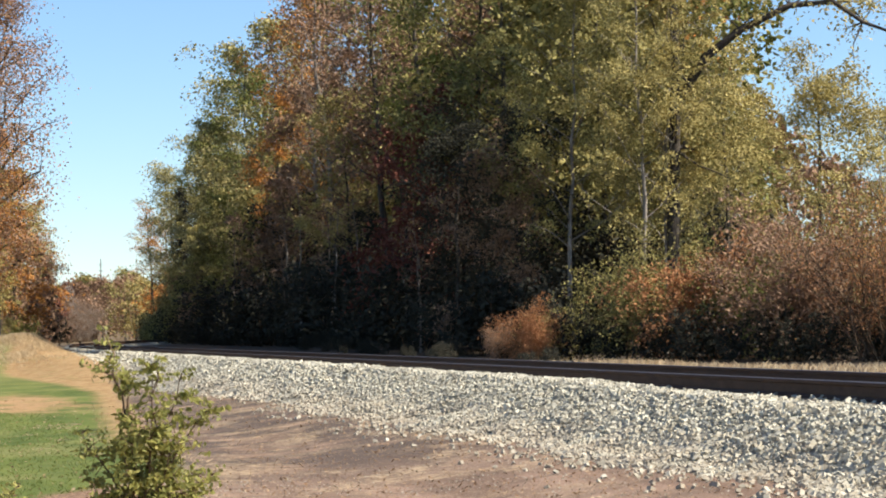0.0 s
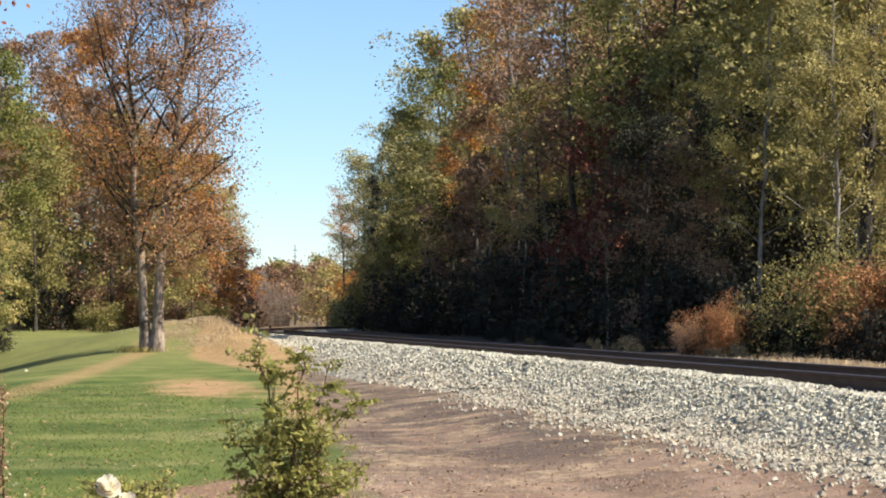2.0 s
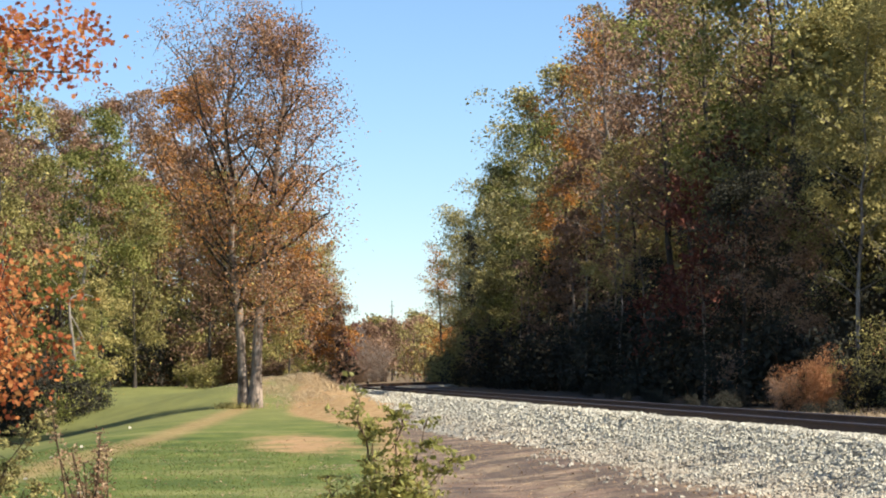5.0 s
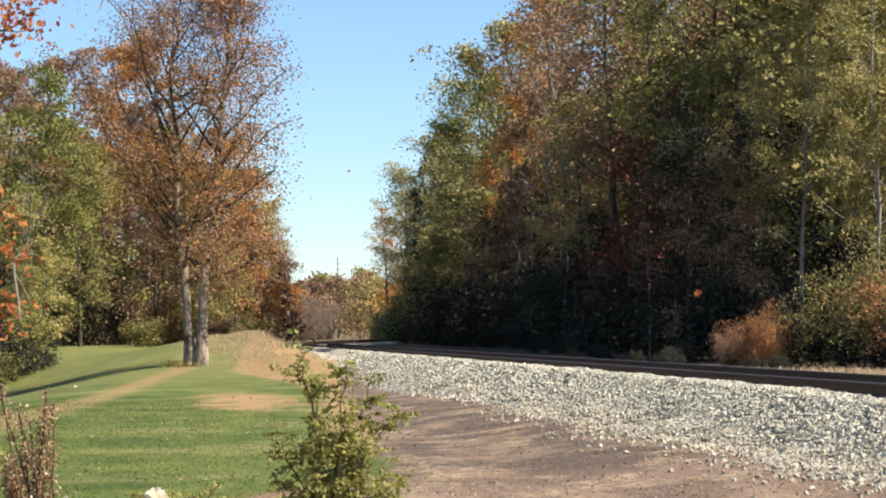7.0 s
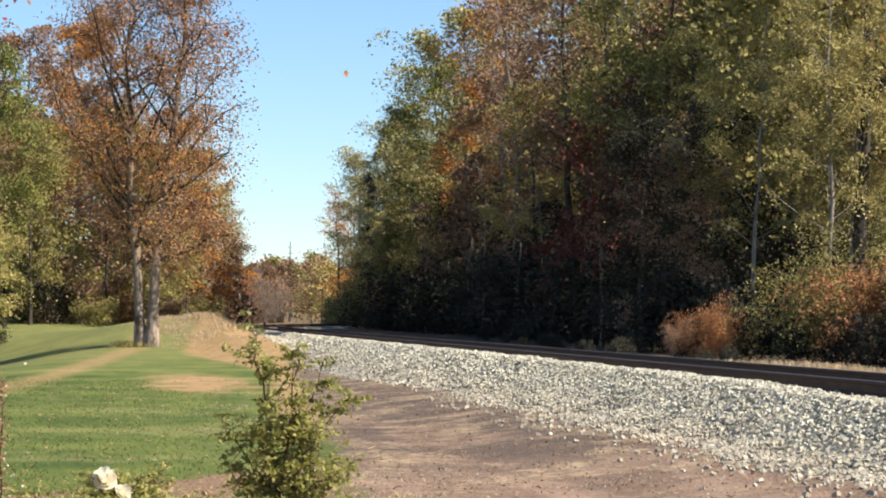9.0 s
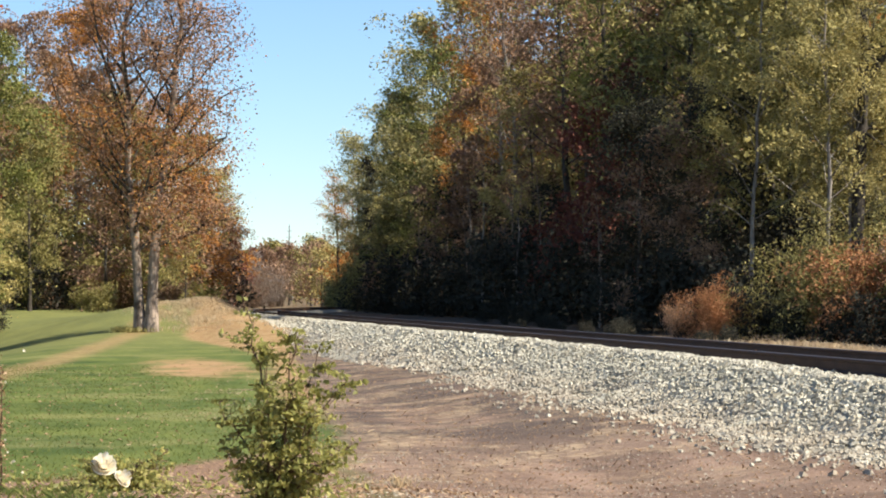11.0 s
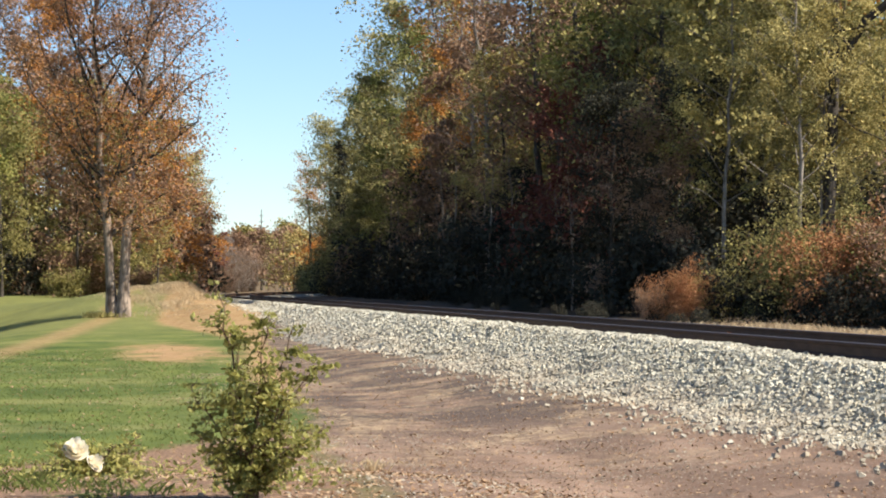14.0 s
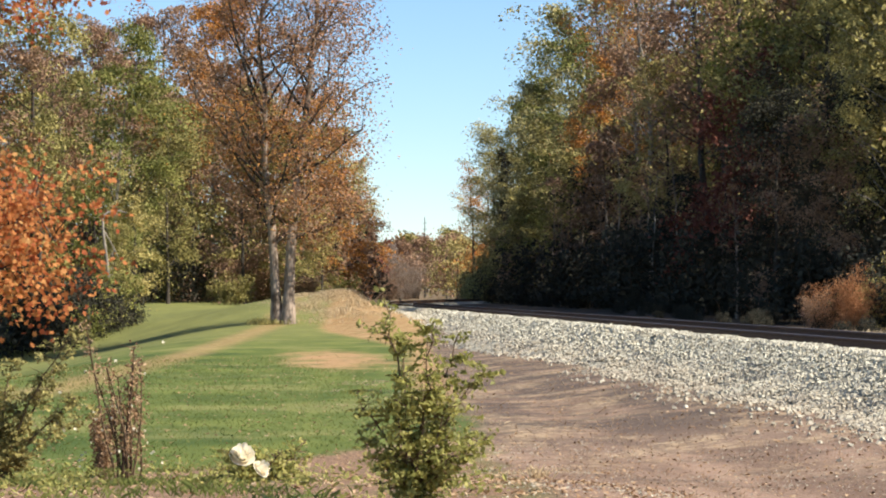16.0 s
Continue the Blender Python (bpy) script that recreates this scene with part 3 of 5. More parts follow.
stock = Stock({
    "tall_a": lambda: make_tree(11, 21, 0.19, 0.3, 4.6, 24, 12000, 0.55, 0.22, OLIVE),
    "tall_b": lambda: make_tree(12, 22, 0.17, 0.36, 4.0, 21, 12000, 0.5, 0.2, OLIVE),
    "tall_c": lambda: make_tree(13, 20, 0.17, 0.1, 4.4, 26, 12500, 0.55, 0.22, OLIVE),
    "tall_d": lambda: make_tree(14, 19, 0.13, 0.38, 3.4, 19, 7600, 0.46, 0.19, OLIVE),
    "bare": lambda: make_tree(15, 20, 0.2, 0.34, 3.1, 28, 4600, 0.5, 0.18, RUST),
    "mid_a": lambda: make_tree(16, 10, 0.11, 0.08, 3.0, 17, 5400, 0.4, 0.2, OLIVE),
    "mid_b": lambda: make_tree(17, 9, 0.1, 0.14, 2.7, 15, 5000, 0.36, 0.19, OLIVE),
    "bush_a": lambda: make_bush(21, 3.6, 3.4, 11, 3900, 0.18, GREEN),
    "bush_b": lambda: make_bush(22, 3.0, 3.0, 10, 3600, 0.16, GREEN),
    "twigs": lambda: make_bush(23, 5.2, 3.6, 34, 6200, 0.068, RUST, twiggy=0.8),
    "deep": lambda: make_bush(25, 3.2, 3.4, 5, 1350, 0.22, SHADED),
    "back_a": lambda: make_tree(26, 20, 0.17, 0.2, 4.6, 18, 4400, 0.72, 0.38, OLIVE),
    "back_b": lambda: make_tree(27, 21, 0.16, 0.24, 4.4, 17, 4200, 0.7, 0.38, OLIVE),
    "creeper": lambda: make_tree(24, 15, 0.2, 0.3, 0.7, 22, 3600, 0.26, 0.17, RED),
    "fine_tall": lambda: make_tree(41, 20, 0.13, 0.24, 4.4, 26, 24000, 0.42, 0.13, YELLOW),
    "fine_mid": lambda: make_tree(42, 10, 0.11, 0.1, 3.0, 17, 13000, 0.4, 0.115, YELLOW),
    "fine_bush": lambda: make_bush(43, 3.4, 3.3, 12, 13000, 0.095, GREEN),
    "pole": lambda: make_tree(35, 9, 0.075, 0.45, 1.3, 10, 260, 0.25, 0.14, RUST),
    "far_a": lambda: make_tree(31, 13, 0.2, 0.1, 4.2, 14, 1800, 1.0, 0.58, OLIVE),
    "far_b": lambda: make_tree(32, 12, 0.18, 0.08, 3.8, 13, 1700, 0.95, 0.55, OLIVE),
})


def woods_right():
    """The tall edge of forest past the track, with higher timber behind it that shades its near half."""
    rng = random.Random(41)

    def edge(kind, x, y, scale, mat, skin=None, squash=1.0):
        stock.place(kind, x, y, rng.uniform(0, 360), scale, mat, f"tall {WORDS[mat]} autumn tree at the forest edge", "tree", "forest past the track", skin, squash)

    # the edge from its far end to the near one
    edge("tall_c", 25.4, 238, 0.86, PALEOLIVE)
    edge("tall_d", 25.6, 230, 0.9, OLIVE)
    edge("tall_c", 27.4, 226, 0.86, OLIVE)
    edge("tall_a", 26.4, 214, 0.9, PALEOLIVE)
    edge("tall_c", 26.6, 206, 0.92, OLIVE)
    edge("tall_a", 25.0, 198, 0.88, PALEOLIVE)
    edge("tall_b", 26.4, 195, 1.0, GREEN)
    edge("tall_c", 23.8, 186, 0.7, OLIVE)
    edge("tall_d", 24.6, 180, 1.12, GREEN)
    edge("bare", 26.4, 174, 1.15, RUST)
    edge("tall_a", 25.0, 169, 1.08, PALEOLIVE)
    edge("mid_a", 22.6, 166, 1.0, OLIVE)
    edge("tall_b", 26.2, 159, 1.14, OLIVE)
    edge("tall_d", 23.6, 153, 0.82, ORANGE)
    edge("bare", 24.6, 149, 1.16, ORANGE, PALE)
    edge("mid_b", 22.4, 148, 1.15, RUST)
    edge("tall_b", 26.4, 143, 1.12, RUST)
    edge("bare", 23.4, 137, 1.1, RUST, PALE)
    edge("tall_a", 23.3, 131, 0.66, YELLOW)
    edge("tall_d", 25.4, 127, 1.2, RUST)
    edge("bare", 23.2, 121, 1.1, RUST)
    edge("bare", 25.0, 117, 1.15, RUST)
    edge("bare", 23.6, 113, 1.12, OLIVE)
    edge("mid_a", 22.6, 114, 1.0, RED)
    edge("tall_a", 24.4, 107, 0.98, GREEN)
    edge("mid_b", 22.2, 104, 1.2, RED)
    edge("tall_a", 25.0, 103, 0.95, OLIVE)
    # thin bare poles in the shade
    for i in range(17):
        y = 101 + i * 4.1 + rng.uniform(-1.5, 1.5)
        stock.place("pole", 21.3 + rng.uniform(-0.8, 0.8), y, rng.uniform(0, 360), rng.uniform(0.6, 1.1), RUST, "slim bare-stemmed sapling in the forest shade", "sapling", "undergrowth past the track", PALE if i % 3 else FURROWED)
    # higher timber behind
    for row, (x0, y0, y1, gap) in enumerate(((29.5, 100.5, 246, 6.2), (35.5, 114, 240, 7.2), (42, 131, 240, 11.0))):
        y = y0
        while y < y1:
            x = x0 + rng.uniform(-1.4, 1.4)
            mat = rng.choice([OLIVE, OLIVE, RUST, YELLOW, OLIVE, RUST, ORANGE] if y > 118 else [OLIVE, GREEN])
            scale = rng.uniform(0.95, 1.05) + 0.06 * row - 0.08 * float(smooth(126, 165, y))
            x += 2.4 * float(smooth(122, 180, y)) + 1.5 * float(smooth(180, 215, y))
            stock.place(rng.choice(["back_a", "back_b"]), x, y, rng.uniform(0, 360), scale, mat, f"tall {WORDS[mat]} autumn tree deep in the forest", "tree", "forest past the track")
            y += gap * rng.uniform(0.8, 1.2)
    # undergrowth, its leaf colour darkened to stand for the shade under the trees
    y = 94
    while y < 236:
        mat = SHADED if y < 185 else rng.choice([SHADED, SHADED, OLIVE])
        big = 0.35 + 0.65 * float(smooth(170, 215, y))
        stock.place("deep" if mat is SHADED else rng.choice(["bush_a", "bush_b"]), 20.6 + rng.uniform(-1, 1) + 2.0 * float(smooth(180, 225, y)), y, rng.uniform(0, 360), rng.uniform(0.75, 1.15) * big, mat, f"{WORDS[mat]} low bush under the forest edge", "bush", "undergrowth past the track")
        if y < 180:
            stock.place("deep", 21.6 + rng.uniform(-0.6, 0.6), y + 2.2, rng.uniform(0, 360), rng.uniform(1.0, 1.5), SHADED, "tall shade-darkened bush under the forest edge", "bush", "undergrowth past the track")
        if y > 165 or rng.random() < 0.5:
            mat = rng.choice([OLIVE, OLIVE, RUST, GREEN]) if y > 165 else rng.choice([RED, SHADED, RUST, SHADED])
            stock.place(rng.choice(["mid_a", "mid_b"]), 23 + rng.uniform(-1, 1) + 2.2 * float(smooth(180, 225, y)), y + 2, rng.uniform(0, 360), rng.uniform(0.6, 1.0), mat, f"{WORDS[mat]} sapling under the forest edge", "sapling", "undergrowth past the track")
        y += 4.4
    # further rows of bushes added as a dark wall in place of deep shade
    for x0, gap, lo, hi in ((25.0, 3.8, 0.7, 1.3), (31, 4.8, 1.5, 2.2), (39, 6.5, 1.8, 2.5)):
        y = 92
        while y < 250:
            mat = SHADED
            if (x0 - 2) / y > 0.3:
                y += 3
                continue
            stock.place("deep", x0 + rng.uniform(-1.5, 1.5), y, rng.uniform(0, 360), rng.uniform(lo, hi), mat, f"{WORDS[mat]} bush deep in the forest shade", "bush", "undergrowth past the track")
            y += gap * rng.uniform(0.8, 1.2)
    # the old trunk wrapped in creeper and the pale russet tree beyond it
    # the creeper's leaves take the colour darkened for woodland shade
    stock.place("creeper", 22.3, 205, 0, 0.92, SHADED, "dead trunk wrapped in shade-darkened creeper", "tree", "forest past the track")
    stock.place("bare", 24.6, 252, 40, 0.72, ORANGE, "pale russet thin-leaved tree beyond the forest", "tree", "forest past the track")
    stock.place("bare", 26.6, 256, 140, 0.7, RUST, "pale russet thin-leaved tree beyond the forest", "tree", "forest past the track")


def thicket_right():
    """The lower tangle beside the verge and the trees behind it."""
    def put(kind, x, y, scale, mat, label, category, turn=0, squash=1.0, skin=None):
        stock.place(kind, x, y, turn, scale, mat, label, category, "thicket past the track", skin, squash)

    put("fine_bush", 20.7, 83.2, 0.5, RUSSET, "rusty red dried vine heap beside the verge", "bush", 40, 1.25)
    put("fine_bush", 19.9, 84.6, 0.34, RUST, "brown dried vine heap beside the verge", "bush", 130, 1.3)
    put("fine_bush", 22.0, 85, 0.6, OLIVE, "yellowing low bush at the thicket's foot", "bush", 100)
    put("fine_bush", 24.4, 82, 1.1, OLIVE, "leafy green bush with pale upright shoots", "bush", 10, 1.1)
    put("fine_bush", 25.6, 79.5, 1.15, RUSSET, "rust-coloured bramble bush in the thicket", "bush", 70)
    put("fine_bush", 26.8, 77, 1.1, GREEN, "dark green bramble bush in the thicket", "bush", 150)
    put("fine_bush", 27.0, 73.5, 1.2, RUST, "rusty brown bramble bush in the thicket", "bush", 200)
    put("twigs", 27.6, 69, 1.0, RUSSET, "tall russet twiggy bush with few leaves", "bush", 30)
    put("twigs", 29.8, 71.5, 1.15, ORANGE, "tall orange twiggy bush with few leaves", "bush", 130)
    put("twigs", 31.5, 67, 1.1, ORANGE, "tall orange twiggy bush with few leaves", "bush", 250)
    put("twigs", 33.5, 73, 1.2, RUSSET, "tall russet twiggy bush with few leaves", "bush", 310)
    put("fine_bush", 29.5, 80, 1.5, RUST, "rusty brown bush behind the thicket", "bush", 260)
    put("fine_bush", 32.5, 82, 1.5, OLIVE, "olive green bush behind the thicket", "bush", 330)
    put("fine_bush", 36.5, 84, 1.6, RUST, "rusty brown bush behind the thicket", "bush", 20)
    put("fine_tall", 27.1, 90.6, 0.84, YELLOW, "large yellow-green tree with a pale stem", "tree", 80, 1.0, PALE)
    put("fine_tall", 28.1, 91.4, 0.72, OLIVE, "yellow-green tree with a pale stem", "tree", 220, 1.1, PALE)
    put("fine_tall", 24.7, 93, 0.8, OLIVE, "yellow-green tree with low drooping boughs", "tree", 200)
    put("fine_mid", 29.0, 94, 1.05, YELLOW, "yellow-green young tree behind the thicket", "tree", 10)
    put("tall_c", 39.6, 116, 0.62, YELLOW, "yellow-green tree behind the thicket", "tree", 45)
    put("fine_mid", 37.0, 108, 1.0, OLIVE, "olive green young tree behind the thicket", "tree", 300)
    put("bare", 47.5, 112, 0.66, RED, "dark red thin-leaved tree behind the thicket", "tree", 120)
    put("bare", 51.5, 113, 0.62, ORANGE, "orange thin-leaved tree behind the thicket", "tree", 220)
    for x, y, s, turn, mat in ((34.8, 92.5, 1.15, 110, YELLOW), (33.0, 98, 1.2, 280, YELLOW)):
        put("fine_mid", x, y, s, mat, f"dense {WORDS[mat]} young tree behind the thicket", "tree", turn)
    for x, y, s in ((34, 116, 0.9), (38.5, 128, 0.95), (43, 140, 1.0), (31.5, 108, 0.8)):
        put("back_a", x, y, s, OLIVE, "olive green tree deep in the forest", "tree", x * 31)
    # bushes added to close gaps, the forest's shade put into their leaf colour
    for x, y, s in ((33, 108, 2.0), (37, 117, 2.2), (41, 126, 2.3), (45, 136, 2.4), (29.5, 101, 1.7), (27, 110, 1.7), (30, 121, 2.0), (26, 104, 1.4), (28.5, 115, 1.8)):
        put("deep", x, y, s, SHADED, "shade-darkened bush deep in the forest shade", "bush", x * 17)
    put("fine_mid", 22.9, 96.5, 0.9, RUST, "rusty brown young tree in the forest shade", "tree", 25)
    # this young tree's leaf colour is darkened for the shade too
    put("fine_mid", 21.8, 99.5, 1.0, SHADED, "shade-darkened young tree in the forest shade", "tree", 75)
    put("fine_mid", 43.5, 104, 1.1, OLIVE, "olive green young tree behind the thicket", "tree", 60)
    put("fine_mid", 41.0, 98, 0.9, RUST, "rusty brown young tree behind the thicket", "tree", 90)
    rng = random.Random(8)
    # dark bushes added where the thicket's lower half is only in shade
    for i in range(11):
        put("deep", 22.6 + i * 0.58 + rng.uniform(-0.3, 0.3), 83.2 - i * 1.55, rng.uniform(0.42, 0.6), SHADED, "shade-darkened bramble added at the thicket's foot", "bush", rng.uniform(0, 360))
    # low verge bushes, coloured dark for the shade that lies there
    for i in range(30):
        put("deep", rng.uniform(17.0, 20.2), 76 + i * 1.3, rng.uniform(0.12, 0.26), SHADED, f"{WORDS[SHADED]} low weedy bush on the verge", "bush", rng.uniform(0, 360))
    for i in range(9):
        put("far_a", 50 + i * 6 + rng.uniform(-2, 2), 140 + rng.uniform(-10, 20), rng.uniform(0.7, 0.95), rng.choice([OLIVE, RUST, YELLOW]), "autumn tree in the wood behind the thicket", "tree", rng.uniform(0, 360))


def arching_limb():
    """The long bare bough that arches from the yellow-green tree."""
    tree = new("leaning_tree")
    rng = np.random.default_rng(77)
    base = float(height(28.6, 91.5))
    trunk = np.array([(28.4, 91.5, base - 0.1), (28.45, 91.4, 4), (28.6, 91.3, 8), (28.7, 91.2, 11), (28.7, 91.2, 14), (28.8, 91.2, 17)])
    limb = np.array([(28.7, 91.2, 9.6), (29.7, 90.6, 11.4), (31.0, 90.3, 12.4), (32.9, 89.9, 13.3), (34.5, 89.6, 13.4), (35.6, 89.4, 12.6), (37.2, 89.2, 12.0)])
    branches = [(limb, np.linspace(0.2, 0.05, 7))]
    tips = [trunk[5], trunk[4], trunk[3]]
    for k, n in ((2, 3), (3, 3), (4, 5), (5, 4), (6, 4)):
        for _ in range(n):
            d = rng.normal(size=3) * [0.7, 0.6, 0.5] + [0.5, 0, 0.35]
            b = bough(rng, limb[k], d / np.linalg.norm(d), rng.uniform(0.8, 2.2), 5, 0.1, 0.2)
            branches.append((b, np.linspace(0.04, 0.012, 5)))
            tips.extend([b[3], b[4]])
    for k in (2, 3, 4, 5):
        for _ in range(6):
            d = rng.normal(size=3) + [0, 0, 0.2]
            b = bough(rng, trunk[k], d / np.linalg.norm(d), rng.uniform(1.5, 3), 5, 0.1, 0.2)
            branches.append((b, np.linspace(0.07, 0.015, 5)))
            tips.extend([b[2], b[3], b[4]])
    part("trunk", mesh_from("trunk", *tubes([(trunk, np.linspace(0.3, 0.12, 6))], 8), BARK, True), tree)
    part("branching", mesh_from("branching", *tubes(branches, 5), BARK, True), tree)
    part("crown", mesh_from("crown", *clump_leaves(rng, np.array(tips), 3600, 0.34, 0.17), YELLOW), tree)
    tagged(tree, "dark-barked tree with one long arching bough", "tree")


def twin_trunk_tree():
    """The big thinning tree on the lawn, with two pale trunks from one foot."""
    tree = new("twin_trunk_tree")
    rng = np.random.default_rng(52)
    z0 = float(height(1.6, 99))
    strands, wood, tips = [], [], []
    for at, lean, tall, rad, wide in (((0.0, 0.1), (-1.0, 0.3), 15.2, 0.21, 5.0), ((0.4, 0.0), (1.2, -0.3), 15.6, 0.24, 3.3)):
        s, w, t = skeleton(rng, tall, rad, 0.2, wide, 27, lean, at, 0.72, 0.14, 0.58)
        strands += s
        wood += w
        tips.append(t)
    tips = np.concatenate(tips)
    twigs = []
    for p in tips[::2]:
        d = rng.normal(size=3) + [0, 0, 0.4]
        twigs.append((bough(rng, p, d / np.linalg.norm(d), rng.uniform(0.5, 1.1), 4, 0.1, 0.25), np.linspace(0.014, 0.005, 4)))
    part("trunk", mesh_from("trunk", *tubes(strands[:1], 10), FURROWED, True), tree, "pale grey upright trunk")
    part("trunk", mesh_from("trunk", *tubes(strands[1:], 10), FURROWED, True), tree, "pale grey leaning trunk")
    part("branching", mesh_from("branching", *tubes(wood + twigs, 4), BARK, True), tree)
    low = tips[tips[:, 2] < 9]
    part("crown", mesh_from("crown", *clump_leaves(rng, tips, 27000, 0.4, 0.115), RUST), tree, "thin crown of rusty brown leaves")
    part("crown", mesh_from("crown", *clump_leaves(rng, low, 5000, 0.45, 0.105), ORANGE), tree, "lower crown of orange-brown leaves")
    part("crown", mesh_from("crown", *clump_leaves(rng, low, 3000, 0.45, 0.105), OLIVE), tree, "inner crown of olive leaves")
    part("crown", mesh_from("crown", *clump_leaves(rng, tips[tips[:, 2] < 6.2], 5000, 0.5, 0.105), RUST), tree, "low drooping rusty boughs")
    part("crown", mesh_from("crown", *clump_leaves(rng, tips, 11000, 0.4, 0.115), RUSSET), tree, "outer crown of reddish leaves")
    tree.matrix_basis = pose(1.84, 99, z0 - 0.08)
    tagged(tree, "tall twin-trunked tree with thinning rusty brown leaves", "tree")


def woods_left():
    """The wood behind the lawn and the strip of trees that follows the line into the distance."""
    def put(kind, x, y, scale, mat, label, turn=0, skin=None, squash=1.0):
        stock.place(kind, x, y, turn, scale, mat, label, "tree" if "bush" not in kind and kind not in ("twigs", "deep") else "bush", "wood behind the lawn", skin, squash)

    put("tall_c", -6.6, 138, 0.8, GREEN, "dark green tree with a vine-wrapped trunk", 20, PALE)
    put("tall_c", -3.6, 146, 0.62, OLIVE, "leafy olive green tree at the wood's edge", 120)
    put("mid_a", -5.0, 132, 0.6, YELLOW, "yellow-green vine-covered young tree", 40)
    put("mid_a", -5.8, 128, 0.45, OLIVE, "olive green sapling on the lawn's edge", 200)
    put("bare", -9.8, 150, 0.8, RUST, "bare rusty brown tree at the wood's edge", 70)
    put("tall_a", -12.0, 158, 0.78, RUST, "rusty brown tree at the wood's edge", 10)
    put("tall_b", -8.2, 152, 0.8, RUST, "olive green tree in the wood", 310)
    put("tall_b", -1.0, 158, 0.9, ORANGE, "orange-brown tall tree in the wood", 240, PALE)
    put("tall_a", -3.5, 166, 0.95, RUST, "rusty brown tree in the wood", 180)
    put("tall_c", 1.2, 160, 0.72, OLIVE, "olive green tree in the wood", 90)
    put("tall_a", 4.4, 156, 0.66, ORANGE, "orange-brown tree beside the line", 30)
    put("tall_c", 3.4, 150, 0.55, OLIVE, "olive brown tree beside the line", 300)
    put("mid_a", 6.4, 152, 0.8, ORANGE, "orange small tree beside the line", 140)
    put("mid_b", 5.2, 144, 0.6, YELLOW, "yellow-green small tree beside the line", 100)
    for x, y, s, turn, mat in ((-8.5, 152, 1.1, 0, OLIVE), (-5.5, 158, 1.2, 70, GREEN), (-2.2, 154, 1.1, 130, OLIVE), (0.8, 150, 1.05, 190, RUST), (2.6, 156, 1.2, 250, OLIVE), (-11, 146, 1.1, 310, OLIVE), (-0.8, 166, 1.4, 40, RUST), (-4.5, 168, 1.4, 100, OLIVE)):
        put("mid_a", x, y, s, mat, f"dense {WORDS[mat]} young tree in the wood", turn)
    put("tall_a", 8.2, 182, 0.62, OLIVE, "olive green tree beside the line", 210)
    put("tall_c", 9.4, 205, 0.6, YELLOW, "yellow-green tree beside the line", 330)
    put("mid_a", 9.0, 176, 0.75, RUST, "rusty small tree beside the line", 15)
    put("mid_b", 10.5, 196, 0.75, RED, "dark red small tree beside the line", 255)
    rng = random.Random(66)
    # edge bushes, some with the wood's shade put into their leaf colour
    for i in range(22):
        x, y = -16 + i * 1.05 + rng.uniform(-0.6, 0.6), 148 + rng.uniform(-3, 12) - max(0, -9 - (-16 + i * 1.05)) * 3
        mat = rng.choice([OLIVE, GREEN, RUST, SHADED, SHADED])
        put("deep" if mat is SHADED else "bush_b", x, y, rng.uniform(0.6, 1.1), mat, f"{WORDS[mat]} bush at the wood's edge", rng.uniform(0, 360))
    # bushes behind the trunks, leaves darkened to hold the shade there
    for i in range(12):
        put("deep", -20 + i * 2.3, 188 + rng.uniform(-3, 6), rng.uniform(2.0, 2.6), SHADED, "shade-darkened bush in the wood's shade", rng.uniform(0, 360))
    for i in range(20):
        mat = rng.choice([SHADED, SHADED, RUST])
        put("deep", -24 + i * 1.75, 168 + rng.uniform(-3, 10), rng.uniform(1.2, 1.8), mat, f"{WORDS[mat]} bush in the wood's shade", rng.uniform(0, 360))
    for i in range(16):
        mat = rng.choice([OLIVE, RUST, GREEN, ORANGE])
        put(rng.choice(["back_a", "back_b", "tall_d", "bare"]), -24 + i * 1.9 + rng.uniform(-1, 1), 172 + rng.uniform(0, 18), rng.uniform(0.75, 0.98), mat, f"{WORDS[mat]} tree deep in the wood", rng.uniform(0, 360))
    # lawn-side bushes, mostly in the shade-darkened leaf colour
    for i in range(12):
        mat = rng.choice([OLIVE, GREEN, RUST])
        put("deep", -5.7 - i * 0.75, 113 - i * 1.2 + rng.uniform(-1, 2), rng.uniform(0.5, 1.0), SHADED if i % 3 else mat, f"{WORDS[mat]} bush in the shade beside the lawn", rng.uniform(0, 360))
    for x, y, s, mat in ((-4.4, 116, 0.45, SHADED), (-5.0, 114, 0.5, SHADED), (-5.9, 112.5, 0.6, SHADED), (-6.6, 110, 0.65, GREEN), (-7.4, 108, 0.8, SHADED), (-8.4, 107, 0.9, SHADED), (-9.3, 105, 1.0, SHADED)):
        put("deep" if mat is SHADED else "bush_b", x, y, s, mat, f"{WORDS[mat]} bush in the shade beside the lawn", x * 50)
    for i in range(5):
        mat = rng.choice([OLIVE, RUST, GREEN])
        put(rng.choice(["tall_a", "tall_c"]), -9.0 - i * 2.2, 118 - i * 4 + rng.uniform(-2, 2), rng.uniform(0.7, 0.85), mat, f"{WORDS[mat]} tree beside the lawn", rng.uniform(0, 360))


